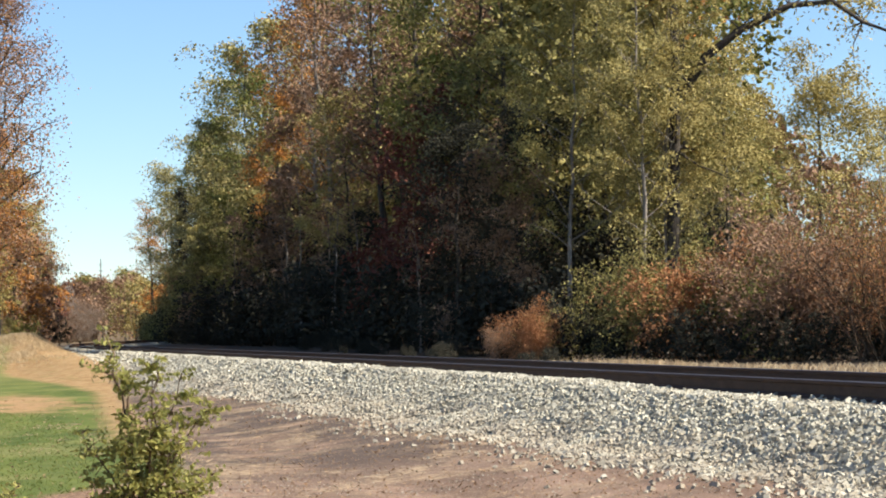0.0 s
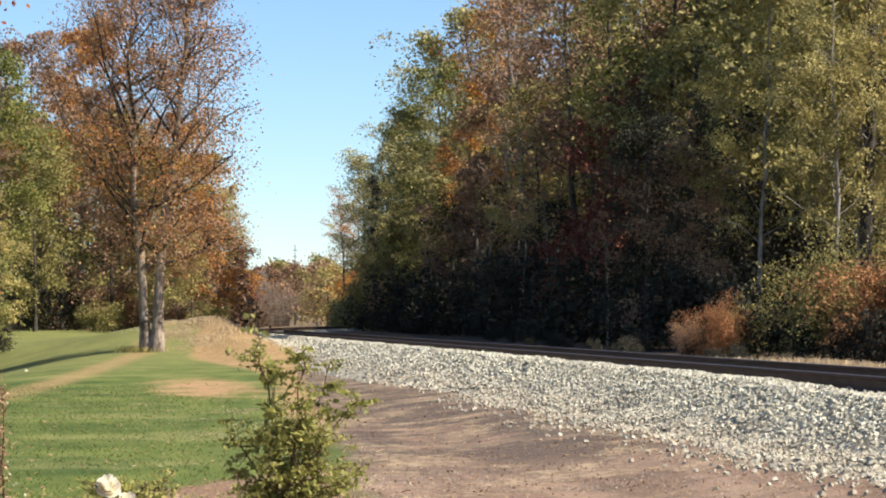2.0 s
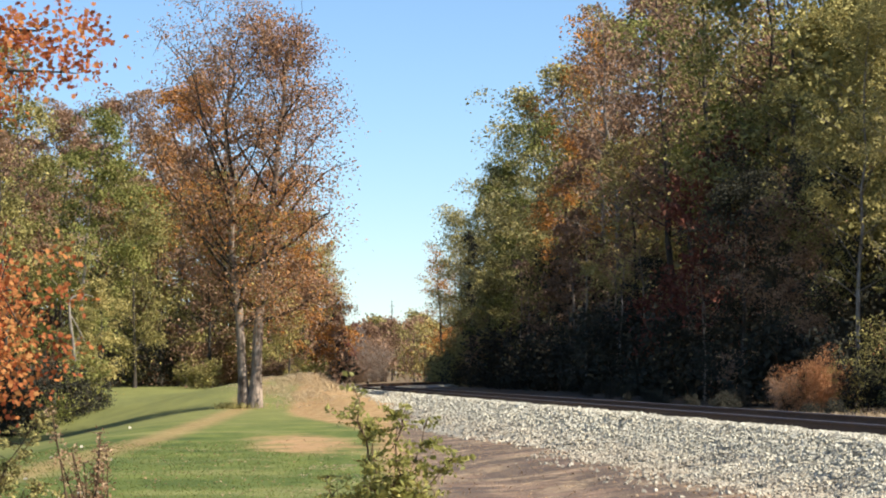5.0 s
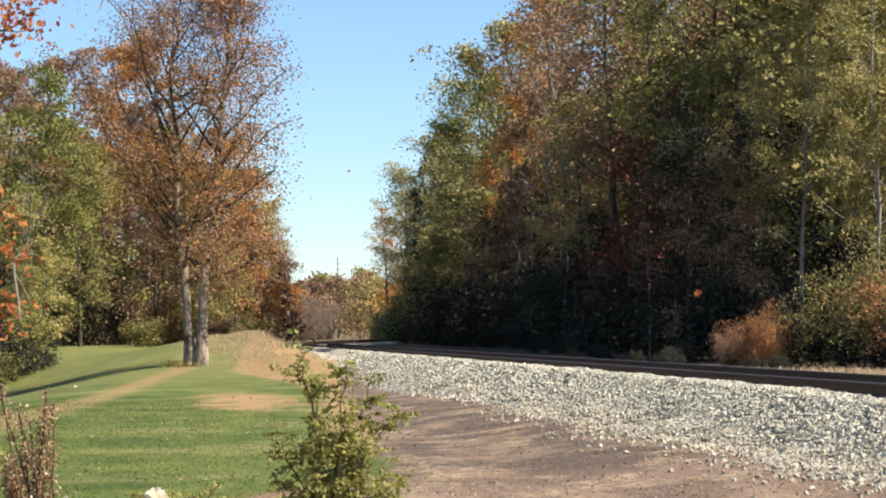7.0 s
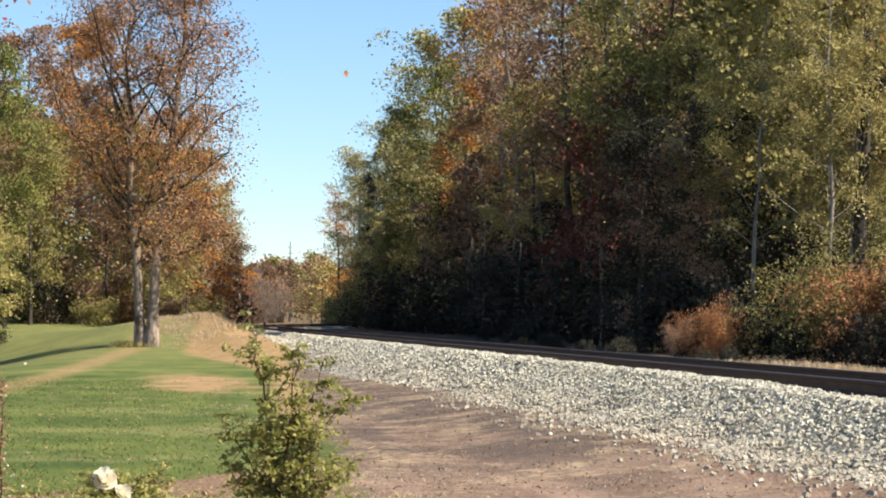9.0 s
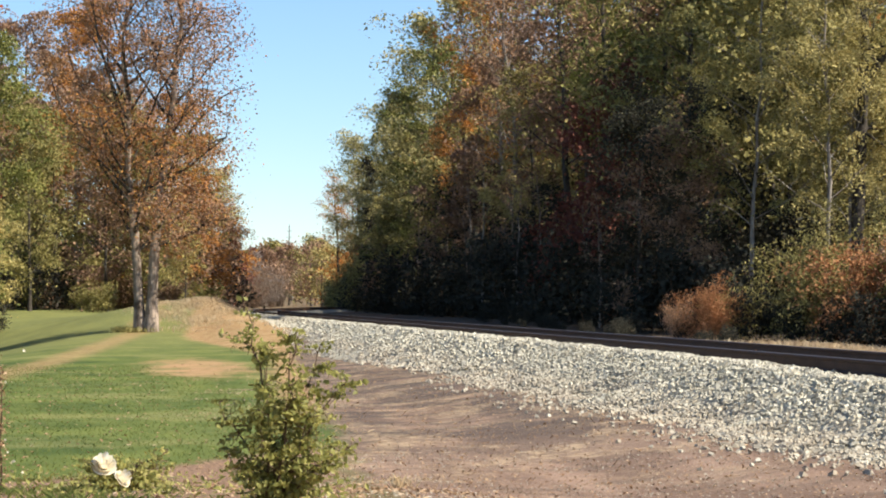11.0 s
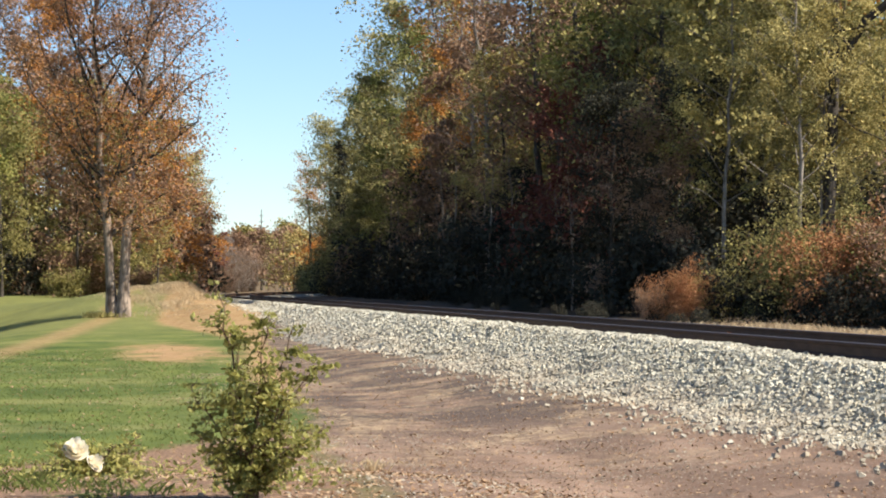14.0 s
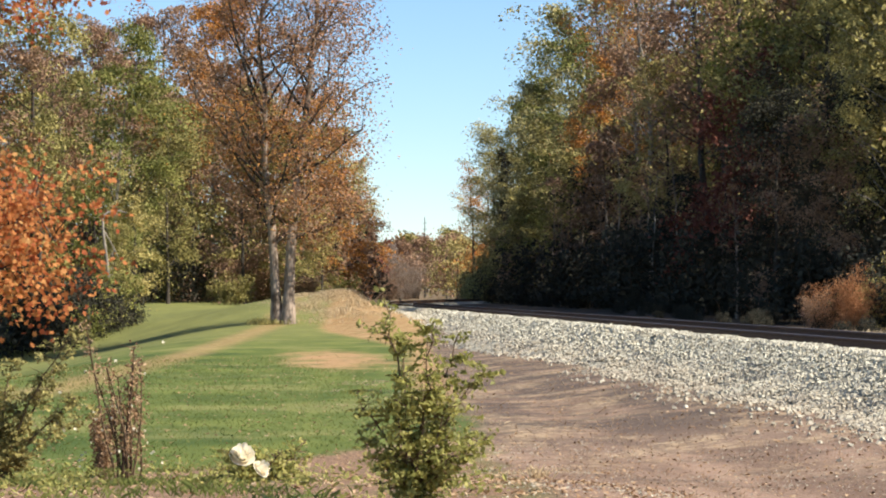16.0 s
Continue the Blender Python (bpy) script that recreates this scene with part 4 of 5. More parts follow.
def far_woods():
    """Low autumn woods closing the view where the line bends away."""
    rng = random.Random(90)
    mats = [RUST, OLIVE, YELLOW, ORANGE, ORANGE, OLIVE, RUST]
    for i in range(54):
        d = rng.uniform(300, 620)
        a = rng.uniform(0.035, 0.105)
        mat = rng.choice(mats)
        scale = rng.uniform(0.8, 1.1) * (0.62 + 0.42 * (d - 300) / 320)
        stock.place(rng.choice(["far_a", "far_b"]), a * d, d, rng.uniform(0, 360), scale, mat, f"distant {WORDS[mat]} autumn tree", "tree", "distant woods")
    for i in range(16):
        d = rng.uniform(268, 330)
        a = rng.uniform(0.042, 0.075)
        mat = rng.choice([RUST, GREY, RUST, ORANGE])
        stock.place(rng.choice(["twigs", "mid_b"]), a * d, d, rng.uniform(0, 360), rng.uniform(0.45, 0.75), mat, f"{WORDS[mat]} scrub tree beside the far line", "tree", "distant woods")
    for a, d in ((0.061, 292), (0.0655, 305), (0.07, 298), (0.0735, 310)):
        stock.place("twigs", a * d, d, a * 9000, 1.0, GREY, "bare greyish scrub tree beside the far line", "tree", "distant woods")


def radio_mast():
    """A thin mast on the skyline."""
    mast = new("radio_mast")
    z = float(height(48, 620))
    part("pole", mesh_from("pole", *tubes([([(0, 0, 0), (0, 0, 9), (0, 0, 18.5)], [0.22, 0.16, 0.08])], 8), BARK, True), mast)
    for h in (15.5, 17.0):
        part("crossarm", mesh_from("crossarm", *tubes([([(-0.6, 0, h), (0.6, 0, h)], [0.06, 0.06])], 5), BARK), mast)
    mast.matrix_basis = pose(48, 620, z)
    tagged(mast, "thin grey radio mast above distant woods", "mast")


woods_right()
thicket_right()
arching_limb()
twin_trunk_tree()
woods_left()
far_woods()
radio_mast()


# ---- the near maple ----
def maple_leaf_mesh(rng, centres, size):
    """Five-lobed leaves, each with its own tilt."""
    outline = np.array([(0, -0.5), (0.16, -0.2), (0.5, -0.16), (0.34, 0.06), (0.42, 0.34), (0.16, 0.26), (0, 0.55), (-0.16, 0.26), (-0.42, 0.34), (-0.34, 0.06), (-0.5, -0.16), (-0.16, -0.2)])
    n, k = len(centres), len(outline)
    nor = rng.normal(size=(n, 3)) * [0.8, 0.8, 0.6] + [0.15, -0.35, 0.5]
    nor /= np.linalg.norm(nor, axis=1)[:, None]
    u = np.cross(nor, rng.normal(size=(n, 3)))
    u /= np.linalg.norm(u, axis=1)[:, None]
    w = np.cross(nor, u)
    s = size * rng.uniform(0.65, 1.25, (n, 1, 1))
    curl = (np.abs(outline[:, 0]) ** 2 * 0.5)[None, :, None] * nor[:, None] * rng.uniform(-1, 1, (n, 1, 1))
    vs = centres[:, None] + s * (outline[None, :, :1] * u[:, None] + outline[None, :, 1:] * w[:, None] + curl)
    idx = np.arange(n)[:, None] * k
    tri = np.array([(0, 1, 11), (1, 2, 3), (11, 9, 10), (3, 4, 5), (9, 7, 8), (5, 6, 7), (1, 3, 11), (11, 3, 9), (3, 5, 9), (9, 5, 7)])
    return vs.reshape(-1, 3), (idx[:, :, None] + tri[None]).reshape(-1, 3)


def near_maple():
    tree = new("maple_tree")
    rng = np.random.default_rng(19)
    bx, by = -6.6, 35.5
    strands, wood, tips = skeleton(rng, 9.5, 0.2, 0.18, 2.9, 26, low_wide=0.95)
    tips = list(tips)
    for start, end in (((0, 0, 2.3), (4.1, 0.1, 2.4)), ((0, 0, 2.0), (3.8, -0.6, 1.7)), ((0, 0, 2.6), (3.8, 0.8, 2.9)), ((0, 0, 4.6), (4.7, -0.2, 5.9)), ((0, 0, 5.2), (4.3, 0.7, 6.6))):
        start, end = np.array(start), np.array(end)
        line = start + (end - start) * np.linspace(0, 1, 8)[:, None] + [0, 0, 0.5] * np.sin(np.linspace(0, 3.1, 8))[:, None]
        wood.append((line, np.linspace(0.07, 0.015, 8)))
        for k in range(2, 8):
            for _ in range(5):
                s = rng.normal(size=3) * [1, 1, 0.6]
                twig = bough(rng, line[k], s / np.linalg.norm(s), rng.uniform(0.3, 0.8), 4, 0.0, 0.2)
                wood.append((twig, np.linspace(0.014, 0.004, 4)))
                tips.extend([twig[1], twig[2], twig[3]])
    tips = np.array(tips)
    more = []
    for p in tips:
        more.extend([p + rng.normal(size=3) * 0.3 for _ in range(2)])
    tips = np.concatenate([tips, np.array(more)])
    part("trunk", mesh_from("trunk", *tubes(strands, 10), BARK, True), tree)
    part("branching", mesh_from("branching", *tubes(wood, 5), BARK, True), tree)
    clumps = tips[rng.choice(len(tips), 360, replace=False)]
    which = rng.choice(len(clumps), 17000)
    c = clumps[which] + rng.normal(size=(17000, 3)) * [0.24, 0.24, 0.15]
    part("crown", mesh_from("crown", *maple_leaf_mesh(rng, c, 0.088), MAPLE), tree)
    tree.matrix_basis = stand(bx, by)
    tagged(tree, "maple tree with bright orange and red leaves", "tree")


near_maple()


def dead_snag():
    """A bleached broken bough standing at the wood's edge."""
    rng = np.random.default_rng(9)
    snag = new("dead_snag")
    main = np.array([(0, 0, 0), (0.05, 0, 1.6), (-0.1, 0, 3.0), (-0.25, 0, 4.2), (-0.3, 0, 5.1)])
    arm = np.array([(-0.3, 0, 5.0), (0.0, 0.05, 5.25), (0.5, 0.1, 5.3), (0.85, 0.1, 5.2)])
    low = np.array([(-0.2, 0, 4.3), (0.1, 0, 3.8), (0.45, 0, 3.1)])
    part("stem", mesh_from("stem", *tubes([(main, np.linspace(0.12, 0.06, 5))], 6), PALE, True), snag)
    part("bough", mesh_from("bough", *tubes([(arm, np.linspace(0.07, 0.03, 4))], 6), PALE, True), snag)
    part("bough", mesh_from("bough", *tubes([(low, np.linspace(0.05, 0.02, 3))], 6), PALE, True), snag)
    snag.matrix_basis = pose(-5.75, 120, float(height(-5.75, 120)) - 0.1)
    tagged(snag, "bleached dead snag with a broken bough", "dead tree")


dead_snag()


def fallen_log(x, y, length, turn, lift):
    log = new("fallen_log")
    line = np.array([(-length / 2, 0, 0), (-length / 6, 0.05, 0.05), (length / 5, 0, 0.02), (length / 2, -0.05, 0.1)])
    part("log_body", mesh_from("log_body", *tubes([(line, np.array([0.1, 0.11, 0.1, 0.07]))], 8), PALE, True), log)
    log.matrix_basis = pose(x, y, float(height(x, y)) + lift, 0, 0, turn)
    tagged(log, "bleached fallen log lying in the undergrowth", "log")


fallen_log(22.4, 186, 1.5, 8, 0.08)
fallen_log(21.8, 158, 1.0, -15, 0.08)


# ---- roses and garden plants ----
def rose_bush(seed, x, y, canes, sprays, leaf, mat, label, name="rose_bush", category="rose bush"):
    """Arching canes (reach sideways, depth, height) with side shoots and sprays of small leaflets."""
    rng = np.random.default_rng(seed)
    bush = new(name)
    wood, pts = [], []
    for cx, cy, top in canes:
        foot = np.array([rng.normal() * 0.03, rng.normal() * 0.03, 0.0])
        mid = np.array([cx * 0.28 + rng.normal() * 0.03, cy * 0.3, top * 0.55])
        end = np.array([cx, cy, top])
        u = np.linspace(0, 1, 11)[:, None]
        line = foot * (1 - u) ** 2 + 2 * mid * u * (1 - u) + end * u ** 2 + rng.normal(size=(11, 3)) * 0.012 * u
        wood.append((line, np.linspace(0.008 + 0.003 * top, 0.0028, 11)))
        for k in range(2, 11):
            pts.append((line[k], 0.8))
            for _ in range(3):
                d = rng.normal(size=3) * [1, 1, 0.6] + [0, 0, 0.15]
                d /= np.linalg.norm(d)
                shoot = bough(rng, line[k], d, rng.uniform(0.06, 0.21) * (1.25 - 0.07 * k) * (0.5 + 0.6 * top), 5, 0.15, 0.25)
                wood.append((shoot, np.linspace(0.0035, 0.0014, 5)))
                pts.extend((shoot[q], 1.0) for q in (2, 3, 4))
    place, w = np.array([p for p, _ in pts]), np.array([v for _, v in pts])
    w = w * rng.uniform(0.1, 1.0, len(w)) ** 1.4
    which = rng.choice(len(place), sprays, p=w / w.sum())
    # five leaflets along a short stalk
    d = rng.normal(size=(sprays, 3)) * [1, 1, 0.45] + [0, 0, -0.1]
    d /= np.linalg.norm(d, axis=1)[:, None]
    cross = np.cross(d, [0, 0, 1.0])
    cross /= np.linalg.norm(cross, axis=1)[:, None] + 1e-6
    root = place[which] + rng.normal(size=(sprays, 3)) * 0.008
    c = np.concatenate([root + d * leaf * f + cross * leaf * g for f, g in ((0.7, 0.55), (0.7, -0.55), (1.45, 0.5), (1.45, -0.5), (2.1, 0.0))])
    c[:, 2] = np.maximum(c[:, 2], 0.02)
    part("branching", mesh_from("branching", *tubes(wood, 5), STEM, True), bush)
    vs, fs = leaf_quads(rng, c, leaf, 0.7, 0.66)
    part("foliage", mesh_from("foliage", vs, fs, mat), bush)
    bush.matrix_basis = stand(x, y, 0, 0.01)
    return tagged(bush, label, category)


def bloom(parent, place, size, tilt):
    """A full rose of overlapping cupped petals."""
    rng = np.random.default_rng(int(size * 1000) + 3)
    vs, fs, base = [], [], 0
    for ring, (count, r, lift) in enumerate(((5, 0.2, 0.42), (6, 0.36, 0.3), (7, 0.5, 0.12), (7, 0.6, -0.05))):
        for i in range(count):
            a = i * 2 * math.pi / count + ring * 0.5 + rng.uniform(-0.15, 0.15)
            ca, sa = math.cos(a), math.sin(a)
            for u in np.linspace(-0.5, 0.5, 4):
                for v in np.linspace(0, 1, 4):
                    rad = r * (0.35 + 0.65 * v) - 0.12 * u * u
                    side = u * r * 1.15 * math.sin(math.pi * (0.25 + 0.6 * v))
                    z = (lift + 0.3) * v ** 1.3 - 0.12 * v * v * (ring > 1)
                    vs.append((size * (rad * ca - side * sa), size * (rad * sa + side * ca), size * z))
            i2, j2 = np.meshgrid(np.arange(3), np.arange(3), indexing="ij")
            q = base + i2 * 4 + j2
            fs.append(np.stack([q, q + 1, q + 5, q + 4], -1).reshape(-1, 4))
            base += 16
    ob = part("bloom", mesh_from("bloom", vs, np.concatenate(fs), PETAL, True), parent, "cream white rose bloom")
    ob.matrix_local = pose(*place, *tilt)


CANES = ((-0.18, 0.05, 1.2), (0.10, -0.1, 1.03), (-0.08, 0.2, 0.94), (0.25, 0.1, 0.92), (0.37, -0.05, 0.74), (-0.34, 0.0, 0.64), (0.07, -0.2, 0.76),
         (0.17, -0.15, 0.62), (-0.13, -0.2, 0.62), (0.42, 0.15, 0.4), (-0.29, -0.15, 0.34), (0.29, -0.25, 0.36))
rose_bush(61, 1.03, 14.2, CANES, 930, 0.039, ROSE, "green rose bush with thin upright canes on bare soil")
rng_side = random.Random(62)
rose_bush(62, -1.82, 20.3, [(rng_side.uniform(-0.7, 0.7), rng_side.uniform(-0.6, 0.6), rng_side.uniform(0.4, 1.25)) for _ in range(18)], 2100, 0.036, OLIVE, "yellowing leafy garden bush beside the lawn", "garden_bush", "bush")
low = rose_bush(63, 0.14, 18.0, [(rng_side.uniform(-0.25, 0.42), rng_side.uniform(-0.3, 0.3), rng_side.uniform(0.1, 0.3)) for _ in range(14)], 420, 0.04, ROSE, "low rose plant with cream white blooms")
bloom(low, (-0.07, -0.24, 0.21), 0.16, (45, 10, 0))
bloom(low, (0.05, -0.28, 0.12), 0.12, (50, 20, 40))


def dry_stalks(x, y, seed, count, tall):
    """Dead upright flower stalks with a few pale seed heads."""
    rng = np.random.default_rng(seed)
    plant = new("dry_stalks")
    wood, tips = [], []
    for i in range(count):
        d = rng.normal(size=3) * [0.09, 0.09, 0] + [0, 0, 1]
        line = bough(rng, [rng.normal() * 0.035, rng.normal() * 0.035, 0], d, tall * rng.uniform(0.45, 1.1), 8, 0, 0.07)
        wood.append((line, np.linspace(0.009, 0.004, 8)))
        tips.extend(line[2:])
    for p in list(tips):
        d = rng.normal(size=3) * [1, 1, 0.5] + [0, 0, 0.6]
        b = bough(rng, p, d / np.linalg.norm(d), rng.uniform(0.04, 0.12), 3, 0, 0.1)
        wood.append((b, np.linspace(0.003, 0.0015, 3)))
    tips = np.array(tips)
    part("branching", mesh_from("branching", *tubes(wood, 4), STEM, True), plant)
    c = tips[rng.choice(len(tips), 1700)] + rng.normal(size=(1700, 3)) * 0.028
    part("foliage", mesh_from("foliage", *leaf_quads(rng, c, 0.028), LITTER), plant, "withered brown leaves")
    c = tips[rng.choice(len(tips), 26)] + rng.normal(size=(26, 3)) * [0.13, 0.13, 0.05]
    head = mesh_from("seed_head", *leaf_quads(rng, np.repeat([[0.0, 0, 0]], 3, 0), 0.026, slim=0.9), PETAL)
    for p in c:
        part("seed_head", head, plant).matrix_local = pose(*p, rng.uniform(-40, 40), rng.uniform(-40, 40), rng.uniform(0, 360))
    plant.matrix_basis = stand(x, y, 0, 0.01)
    tagged(plant, "dead brown flower stalks with pale seed heads", "plant")


dry_stalks(-0.8, 19.2, 71, 13, 1.2)
dry_stalks(-0.95, 19.5, 72, 3, 0.75)


# ---- grasses, litter ----
def blades(rng, x, y, tall, width, lean=0.35):
    """Upright blades of grass, one triangle pair each."""
    n = len(x)
    z = height(x, y)
    az = rng.uniform(0, 2 * np.pi, n)
    h = tall * rng.uniform(0.5, 1.2, n)
    ux, uy = np.cos(az) * width / 2, np.sin(az) * width / 2
    lx, ly = rng.normal(size=n) * lean * h, rng.normal(size=n) * lean * h
    root = np.stack([x, y, z - 0.01], -1)
    a, b = root + np.stack([-ux, -uy, 0 * ux], -1), root + np.stack([ux, uy, 0 * ux], -1)
    m = root + np.stack([lx * 0.35 + ux * 0.7, ly * 0.35 + uy * 0.7, h * 0.6], -1)
    t = root + np.stack([lx, ly, h], -1)
    return np.stack([a, b, m, t], 1).reshape(-1, 3), np.arange(4 * n).reshape(n, 4)


def tufts(rng, count, per, xr, yr, spread):
    cx, cy = rng.uniform(*xr, count), rng.uniform(*yr, count)
    x = (cx[:, None] + rng.normal(size=(count, per)) * spread).ravel()
    y = (cy[:, None] + rng.normal(size=(count, per)) * spread).ravel()
    return x, y


def weeds():
    """Low leafy weeds over the flower bed."""
    rng = np.random.default_rng(55)
    n = 300
    cx, cy = rng.uniform(-4.5, 1.6, n), rng.uniform(14.5, 23, n)
    keep = np.sin(cx * 2.1 + 1) * np.sin(cy * 1.9) + rng.normal(size=n) * 0.4 > 0.05
    cx, cy = cx[keep], cy[keep]
    x = (cx[:, None] + rng.normal(size=(len(cx), 26)) * 0.09).ravel()
    y = (cy[:, None] + rng.normal(size=(len(cx), 26)) * 0.09).ravel()
    c = np.stack([x, y, height(x, y) + rng.random(len(x)) ** 2 * 0.13], -1)
    tagged(new("weeds", mesh_from("weeds", *leaf_quads(rng, c, 0.045, 0.9), ROSE)), "low green weeds over the flower bed", "weeds", kind="stuff")


weeds()


def grasses():
    rng = np.random.default_rng(101)
    vs, fs = blades(rng, *tufts(rng, 110, 46, (14.0, 21.5), (46, 74), 0.55), 0.16, 0.013)
    tagged(new("dry_grass", mesh_from("dry_grass", vs, fs, TAN)), "tall dry straw-coloured grass along the verge", "grass", kind="stuff")
    n = 15000
    cx, cy = 4.3 + rng.normal(size=n) * 1.7, 109 + rng.normal(size=n) * 4.5
    patchy = 0.5 + 0.5 * np.sin(cx * 2.3 + 1) * np.sin(cy * 0.9)
    vs, fs = blades(rng, cx, cy, (0.05 + 0.2 * patchy) * np.exp(-((cx - 4.5) / 2.6) ** 2), 0.012, 0.35)
    tagged(new("dry_grass", mesh_from("dry_grass", vs, fs, TAN)), "tall dry grass at the end of the path", "grass", kind="stuff")
    vs, fs = blades(rng, *tufts(rng, 14, 40, (1.0, 2.4), (98.4, 99.4), 0.2), 0.25, 0.02)
    tagged(new("tall_weeds", mesh_from("tall_weeds", vs, fs, OLIVE)), "rough weeds round the twin trunk", "weeds", kind="stuff")
    x = rng.uniform(-6, 2.6, 42000)
    y = 18 + 44 * rng.random(42000) ** 1.5
    keep = (x < 0.066 * y) & ((y - 1.6 * x > 23.4) | (np.sin(x * 3.1) * np.sin(y * 2.3) > 0.5))
    keep &= ((x - 2.5) / 1.2) ** 2 + ((y - 60) / 8.0) ** 2 > 1
    vs, fs = blades(rng, x[keep], y[keep], 0.04, 0.011, 0.6)
    tagged(new("lawn_grass", mesh_from("lawn_grass", vs, fs, LAWN)), "short green mown grass blades", "grass", kind="stuff")
    # rough grass in the flower bed
    x, y = tufts(rng, 70, 30, (-3.6, 0.6), (14.5, 20.0), 0.12)
    vs, fs = blades(rng, x, y, 0.075, 0.007, 0.7)
    tagged(new("bed_grass", mesh_from("bed_grass", vs, fs, LAWN)), "rough green grass tufts in the flower bed", "grass", kind="stuff")
    # a small straw tuft on the path and others at its edge
    x, y = tufts(rng, 1, 60, (2.48, 2.49), (20.3, 20.35), 0.045)
    tuft = new("grass_tuft", mesh_from("grass_tuft", *blades(rng, x, y, 0.12, 0.008, 0.5), TAN))
    tagged(tuft, "small straw-coloured grass tuft on the path", "grass")
    x, y = tufts(rng, 30, 22, (1.6, 3.2), (20, 46), 0.1)
    vs, fs = blades(rng, x, y, 0.05, 0.006, 0.8)
    tagged(new("dry_grass", mesh_from("dry_grass", vs, fs, TAN)), "thin dry grass wisps at the path's edge", "grass", kind="stuff")
    # chips and bits trodden into the path
    n = 13000
    x, y = rng.uniform(0.6, 7.0, n), 14 + 38 * rng.random(n) ** 1.5
    keep = x > 0.4 + 0.06 * y
    x, y = x[keep], y[keep]
    c = np.stack([x, y, height(x, y) + 0.008], -1)
    vs, fs = leaf_quads(rng, c, 0.026, 3.0, 0.6)
    tagged(new("path_chips", mesh_from("path_chips", vs, fs, LITTER)), "small pale chips and bark bits on the path", "litter", kind="stuff")
    # finer grit and bark on the near path
    n = 12000
    x, y = rng.uniform(1.0, 7.0, n), 14 + 13 * rng.random(n) ** 1.2
    keep = (x > 0.4 + 0.06 * y) & (np.sin(x * 1.7 + 0.6 * y) * np.sin(y * 1.3) + rng.normal(size=n) * 0.6 > -0.1)
    x, y = x[keep], y[keep]
    vs, fs = leaf_quads(rng, np.stack([x, y, height(x, y) + 0.006], -1), 0.022, 2.5, 0.7)
    tagged(new("path_grit", mesh_from("path_grit", vs, fs, STONE)), "pale grit and small stones on the path", "gravel", kind="stuff")
    # brown leaves and short twigs lying on the near path
    n = 800
    x, y = rng.uniform(1.4, 6.4, n), 15 + 16 * rng.random(n) ** 1.4
    keep = x > 0.5 + 0.06 * y
    x, y = x[keep], y[keep]
    vs, fs = leaf_quads(rng, np.stack([x, y, height(x, y) + 0.014], -1), 0.038, 2.2, 0.5)
    tagged(new("path_leaves", mesh_from("path_leaves", vs, fs, CURLED)), "dark brown curled leaves and twigs on the path", "fallen leaves", kind="stuff")
    # fallen leaves on lawn, bed and path
    n = 5200
    x, y = rng.uniform(-6, 8, n), 13.5 + 50 * rng.random(n) ** 1.8
    c = np.stack([x, y, height(x, y) + 0.012], -1)
    x, y = rng.uniform(-4, 2.6, 2200), rng.uniform(13.5, 25, 2200)
    c = np.concatenate([c, np.stack([x, y, height(x, y) + 0.012], -1)])
    vs, fs = leaf_quads(rng, c, 0.048, 4.0, 0.7)
    tagged(new("fallen_leaves", mesh_from("fallen_leaves", vs, fs, LITTER)), "pale dry leaves scattered over the ground", "fallen leaves", kind="stuff")


grasses()


# ---- leaves on the wind ----
def flying_leaf(size, label, seed):
    """One lobed leaf, cupped and with a short stalk, its face towards -y."""
    rng = np.random.default_rng(seed)
    rim = [(0, -0.5), (0.16, -0.2), (0.5, -0.16), (0.34, 0.06), (0.42, 0.34), (0.16, 0.26), (0, 0.55), (-0.16, 0.26), (-0.42, 0.34), (-0.34, 0.06), (-0.5, -0.16), (-0.16, -0.2)]
    vs = [(0, 0.06, 0)] + [(u, -0.55 * u * u + 0.25 * v * v * rng.uniform(0.5, 1.2), v) for u, v in rim]
    vs += [(-0.015, 0.05, -0.45), (0.015, 0.05, -0.45), (0.0, 0.22, -0.85)]
    fs = [(0, 1 + k, 1 + (k + 1) % 12) for k in range(12)] + [(13, 14, 15)]
    me = mesh_from("flying_leaf", np.array(vs) * size, fs, MAPLE)
    return tagged(new("flying_leaf", me), label, "leaf", "leaves blown from the maple")


def flight(leaf, rows, seed):
    """Keys a leaf's flight; it spins while it falls and rests before and after."""
    rng = random.Random(seed)
    out, spin = [], rng.uniform(0, 90)
    for t, x, y, z in rows:
        out.append((t, pose(x, y, z, rng.uniform(-28, 28), spin, rng.uniform(-32, 32))))
        spin += rng.uniform(20, 45)
    walk(leaf, out)


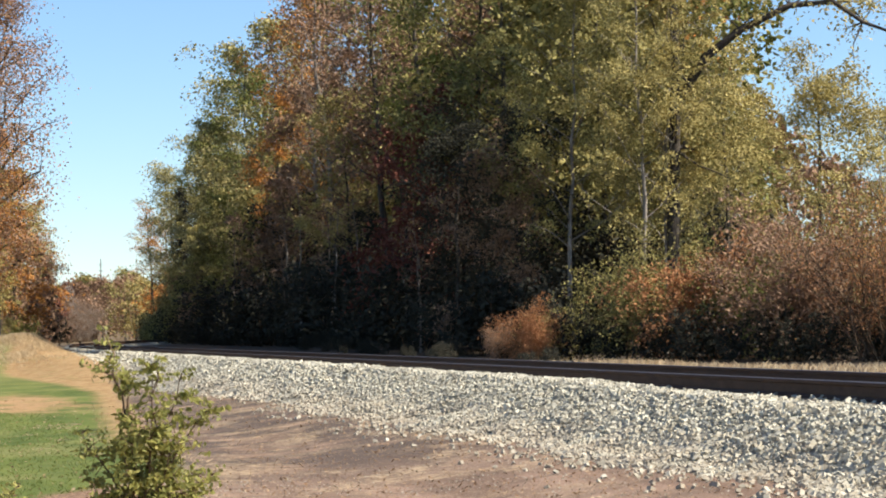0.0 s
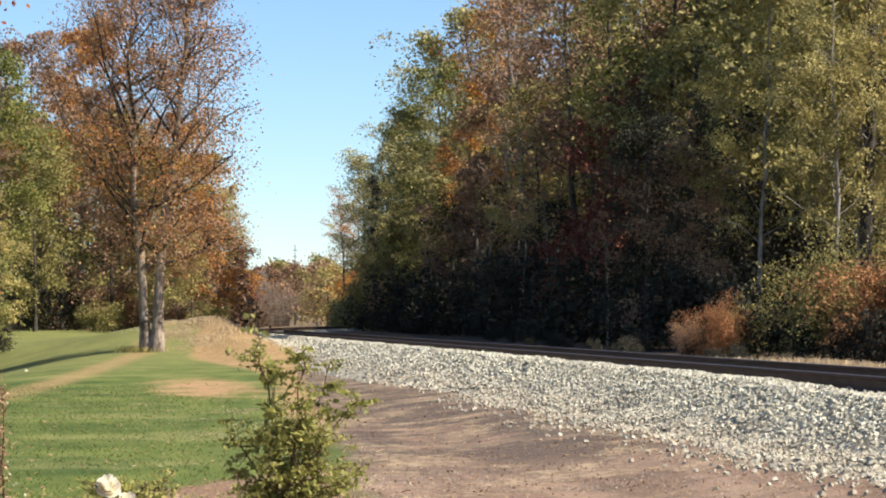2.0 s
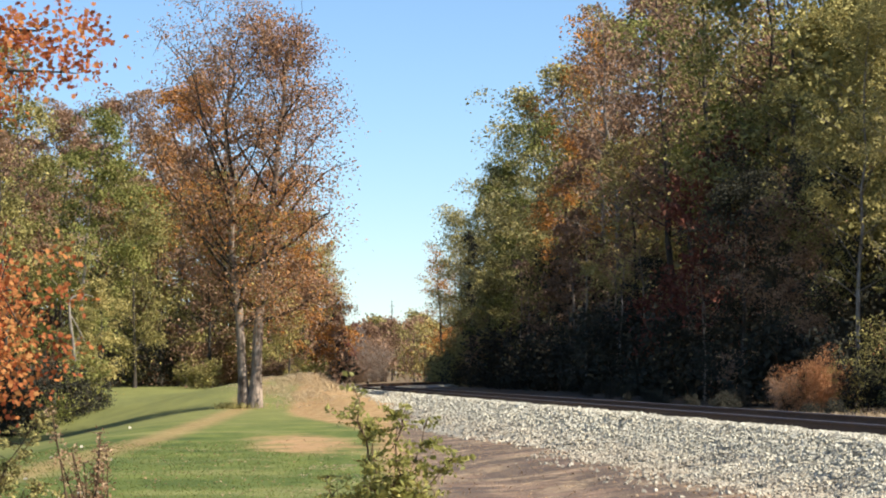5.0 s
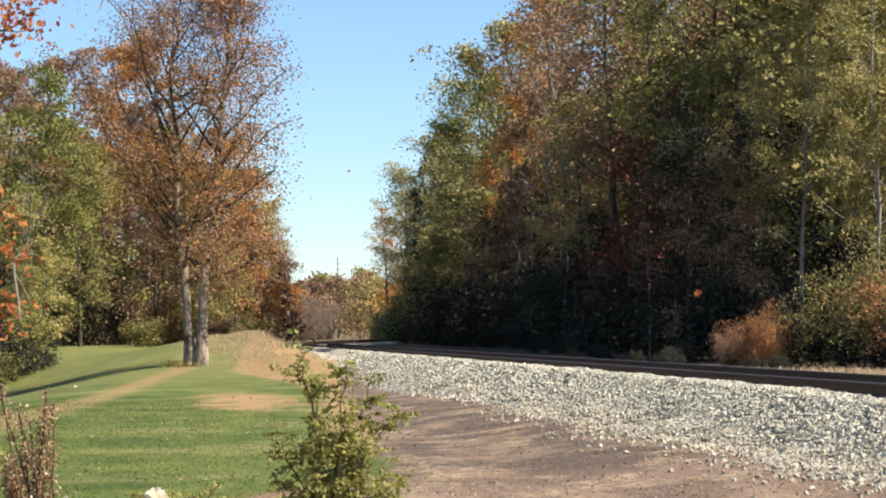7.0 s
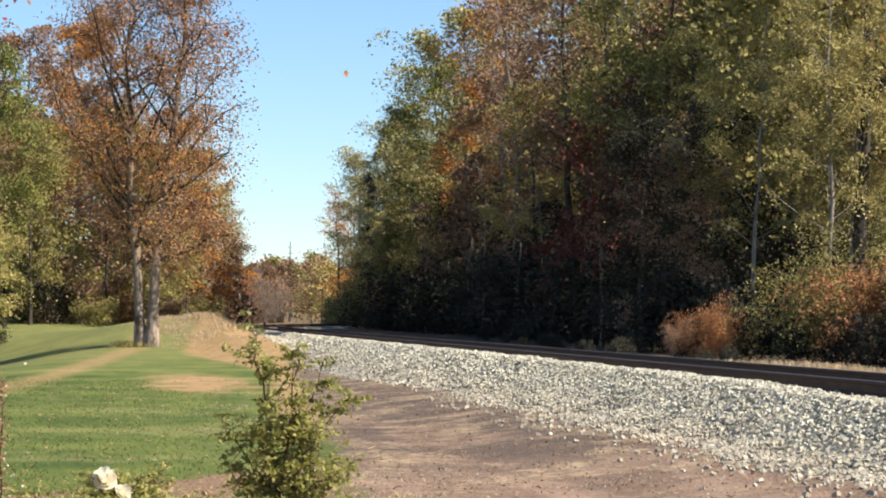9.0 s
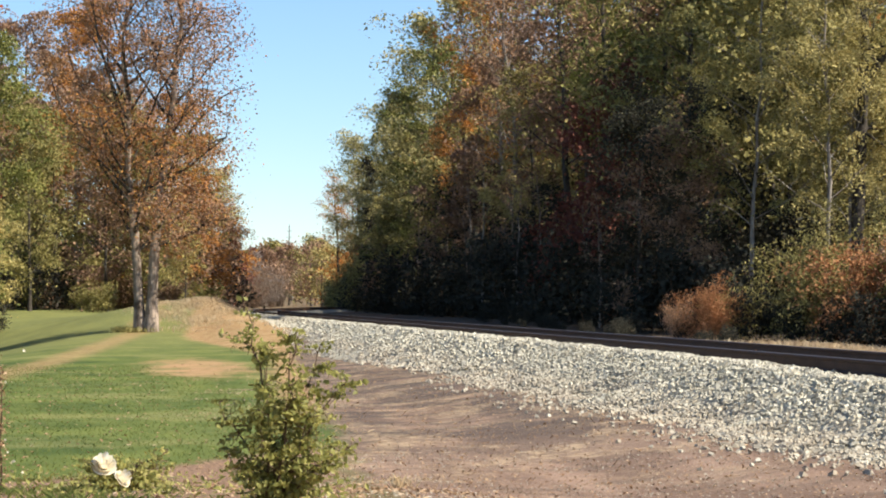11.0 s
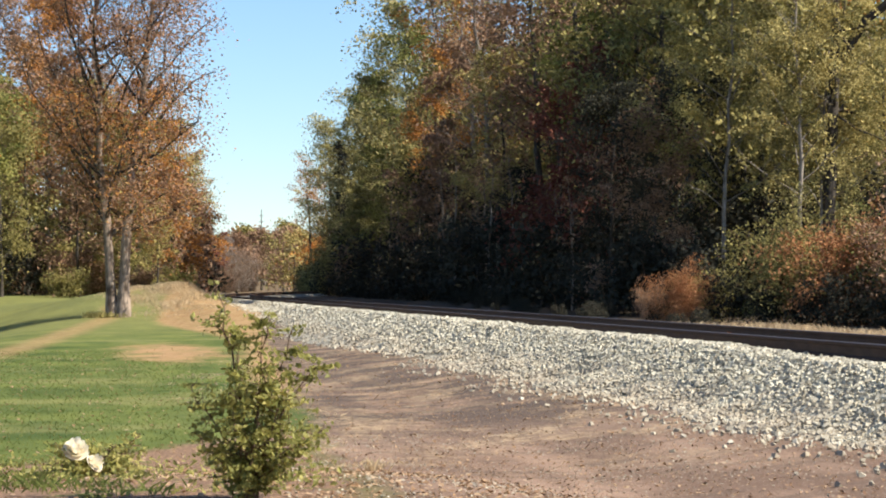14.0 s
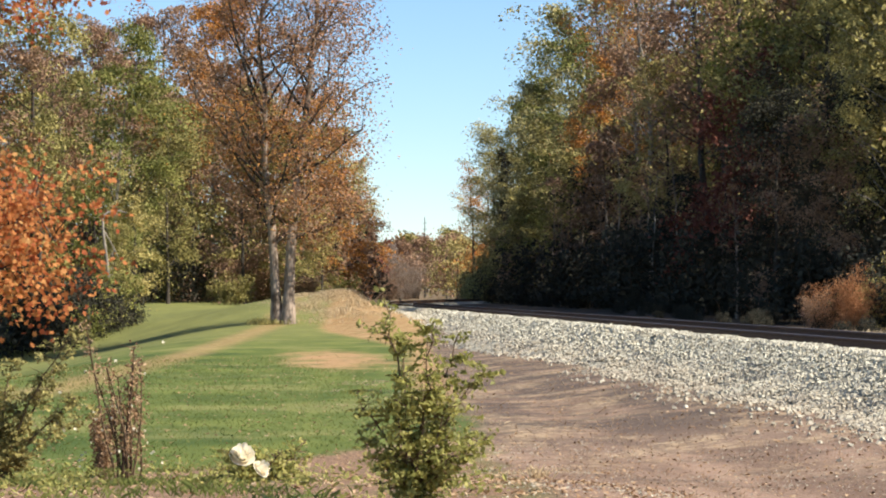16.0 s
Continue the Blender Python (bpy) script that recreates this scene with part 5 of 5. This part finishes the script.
def motions():
    a = flying_leaf(0.09, "small brown leaf falling through the air", 3)
    flight(a, [(0, 0.2, 61, 9.6), (1.8, 0.3, 61, 9.5), (2.4, 1.2, 60.8, 8.6), (3.0, 3.91, 60.23, 5.84), (3.2, 4.87, 60.13, 4.75), (3.5, 6.0, 60.0, 3.2), (4.2, 8.4, 60, 1.6), (4.7, 9.7, 60, 0.83), (16, 9.7, 60, 0.83)], 1)
    b = flying_leaf(0.1, "reddish maple leaf blown across the sky", 4)
    flight(b, [(0, -2.4, 26.2, 7.4), (4.9, -2.3, 26.2, 7.4), (5.4, -0.2, 26, 5.9), (5.8, 1.62, 25.84, 4.88), (6.0, 2.3, 25.82, 4.63), (6.2, 2.94, 25.78, 4.17), (6.3, 3.05, 25.78, 3.86), (6.6, 4.0, 25.8, 3.0), (7.0, 5.8, 26.0, 2.0), (7.5, 8.2, 26.4, 1.3), (7.9, 9.7, 26.8, 0.83), (16, 9.7, 26.8, 0.83)], 2)
    c = flying_leaf(0.085, "small brown leaf falling through the air", 5)
    flight(c, [(0, 0.3, 60.5, 10), (5.8, 0.4, 60.5, 9.9), (6.3, 1.5, 60.2, 8.8), (6.8, 3.88, 59.84, 6.54), (7.0, 4.9, 59.78, 5.46), (7.3, 6.2, 59.7, 3.8), (7.8, 8.4, 59.7, 1.7), (8.3, 9.8, 59.7, 0.83), (16, 9.8, 59.7, 0.83)], 3)
    d = flying_leaf(0.115, "reddish maple leaf blown across the sky", 6)
    flight(d, [(0, -2.2, 36.2, 8.4), (7.4, -2.1, 36.2, 8.4), (8.0, 0.6, 36, 7.0), (8.5, 2.64, 35.9, 5.87), (8.7, 3.15, 35.86, 5.48), (8.8, 3.35, 35.85, 5.41), (8.9, 3.43, 35.85, 5.29), (9.0, 3.53, 35.85, 5.1), (9.5, 4.3, 35.8, 3.4), (10.0, 6.6, 36.0, 2.0), (10.5, 8.7, 36.3, 1.3), (10.9, 9.8, 36.5, 0.83), (16, 9.8, 36.5, 0.83)], 4)
    e = flying_leaf(0.105, "dark maple leaf blown across the sky", 7)
    flight(e, [(0, -2.4, 36.4, 8.2), (8.0, -2.3, 36.4, 8.2), (8.6, 0.2, 36.2, 6.8), (9.0, 1.83, 36.07, 5.65), (9.5, 3.4, 36, 4.1), (10.1, 6.4, 36.3, 2.2), (10.6, 8.6, 36.8, 1.3), (11.0, 9.6, 37.2, 0.83), (16, 9.6, 37.2, 0.83)], 5)


motions()
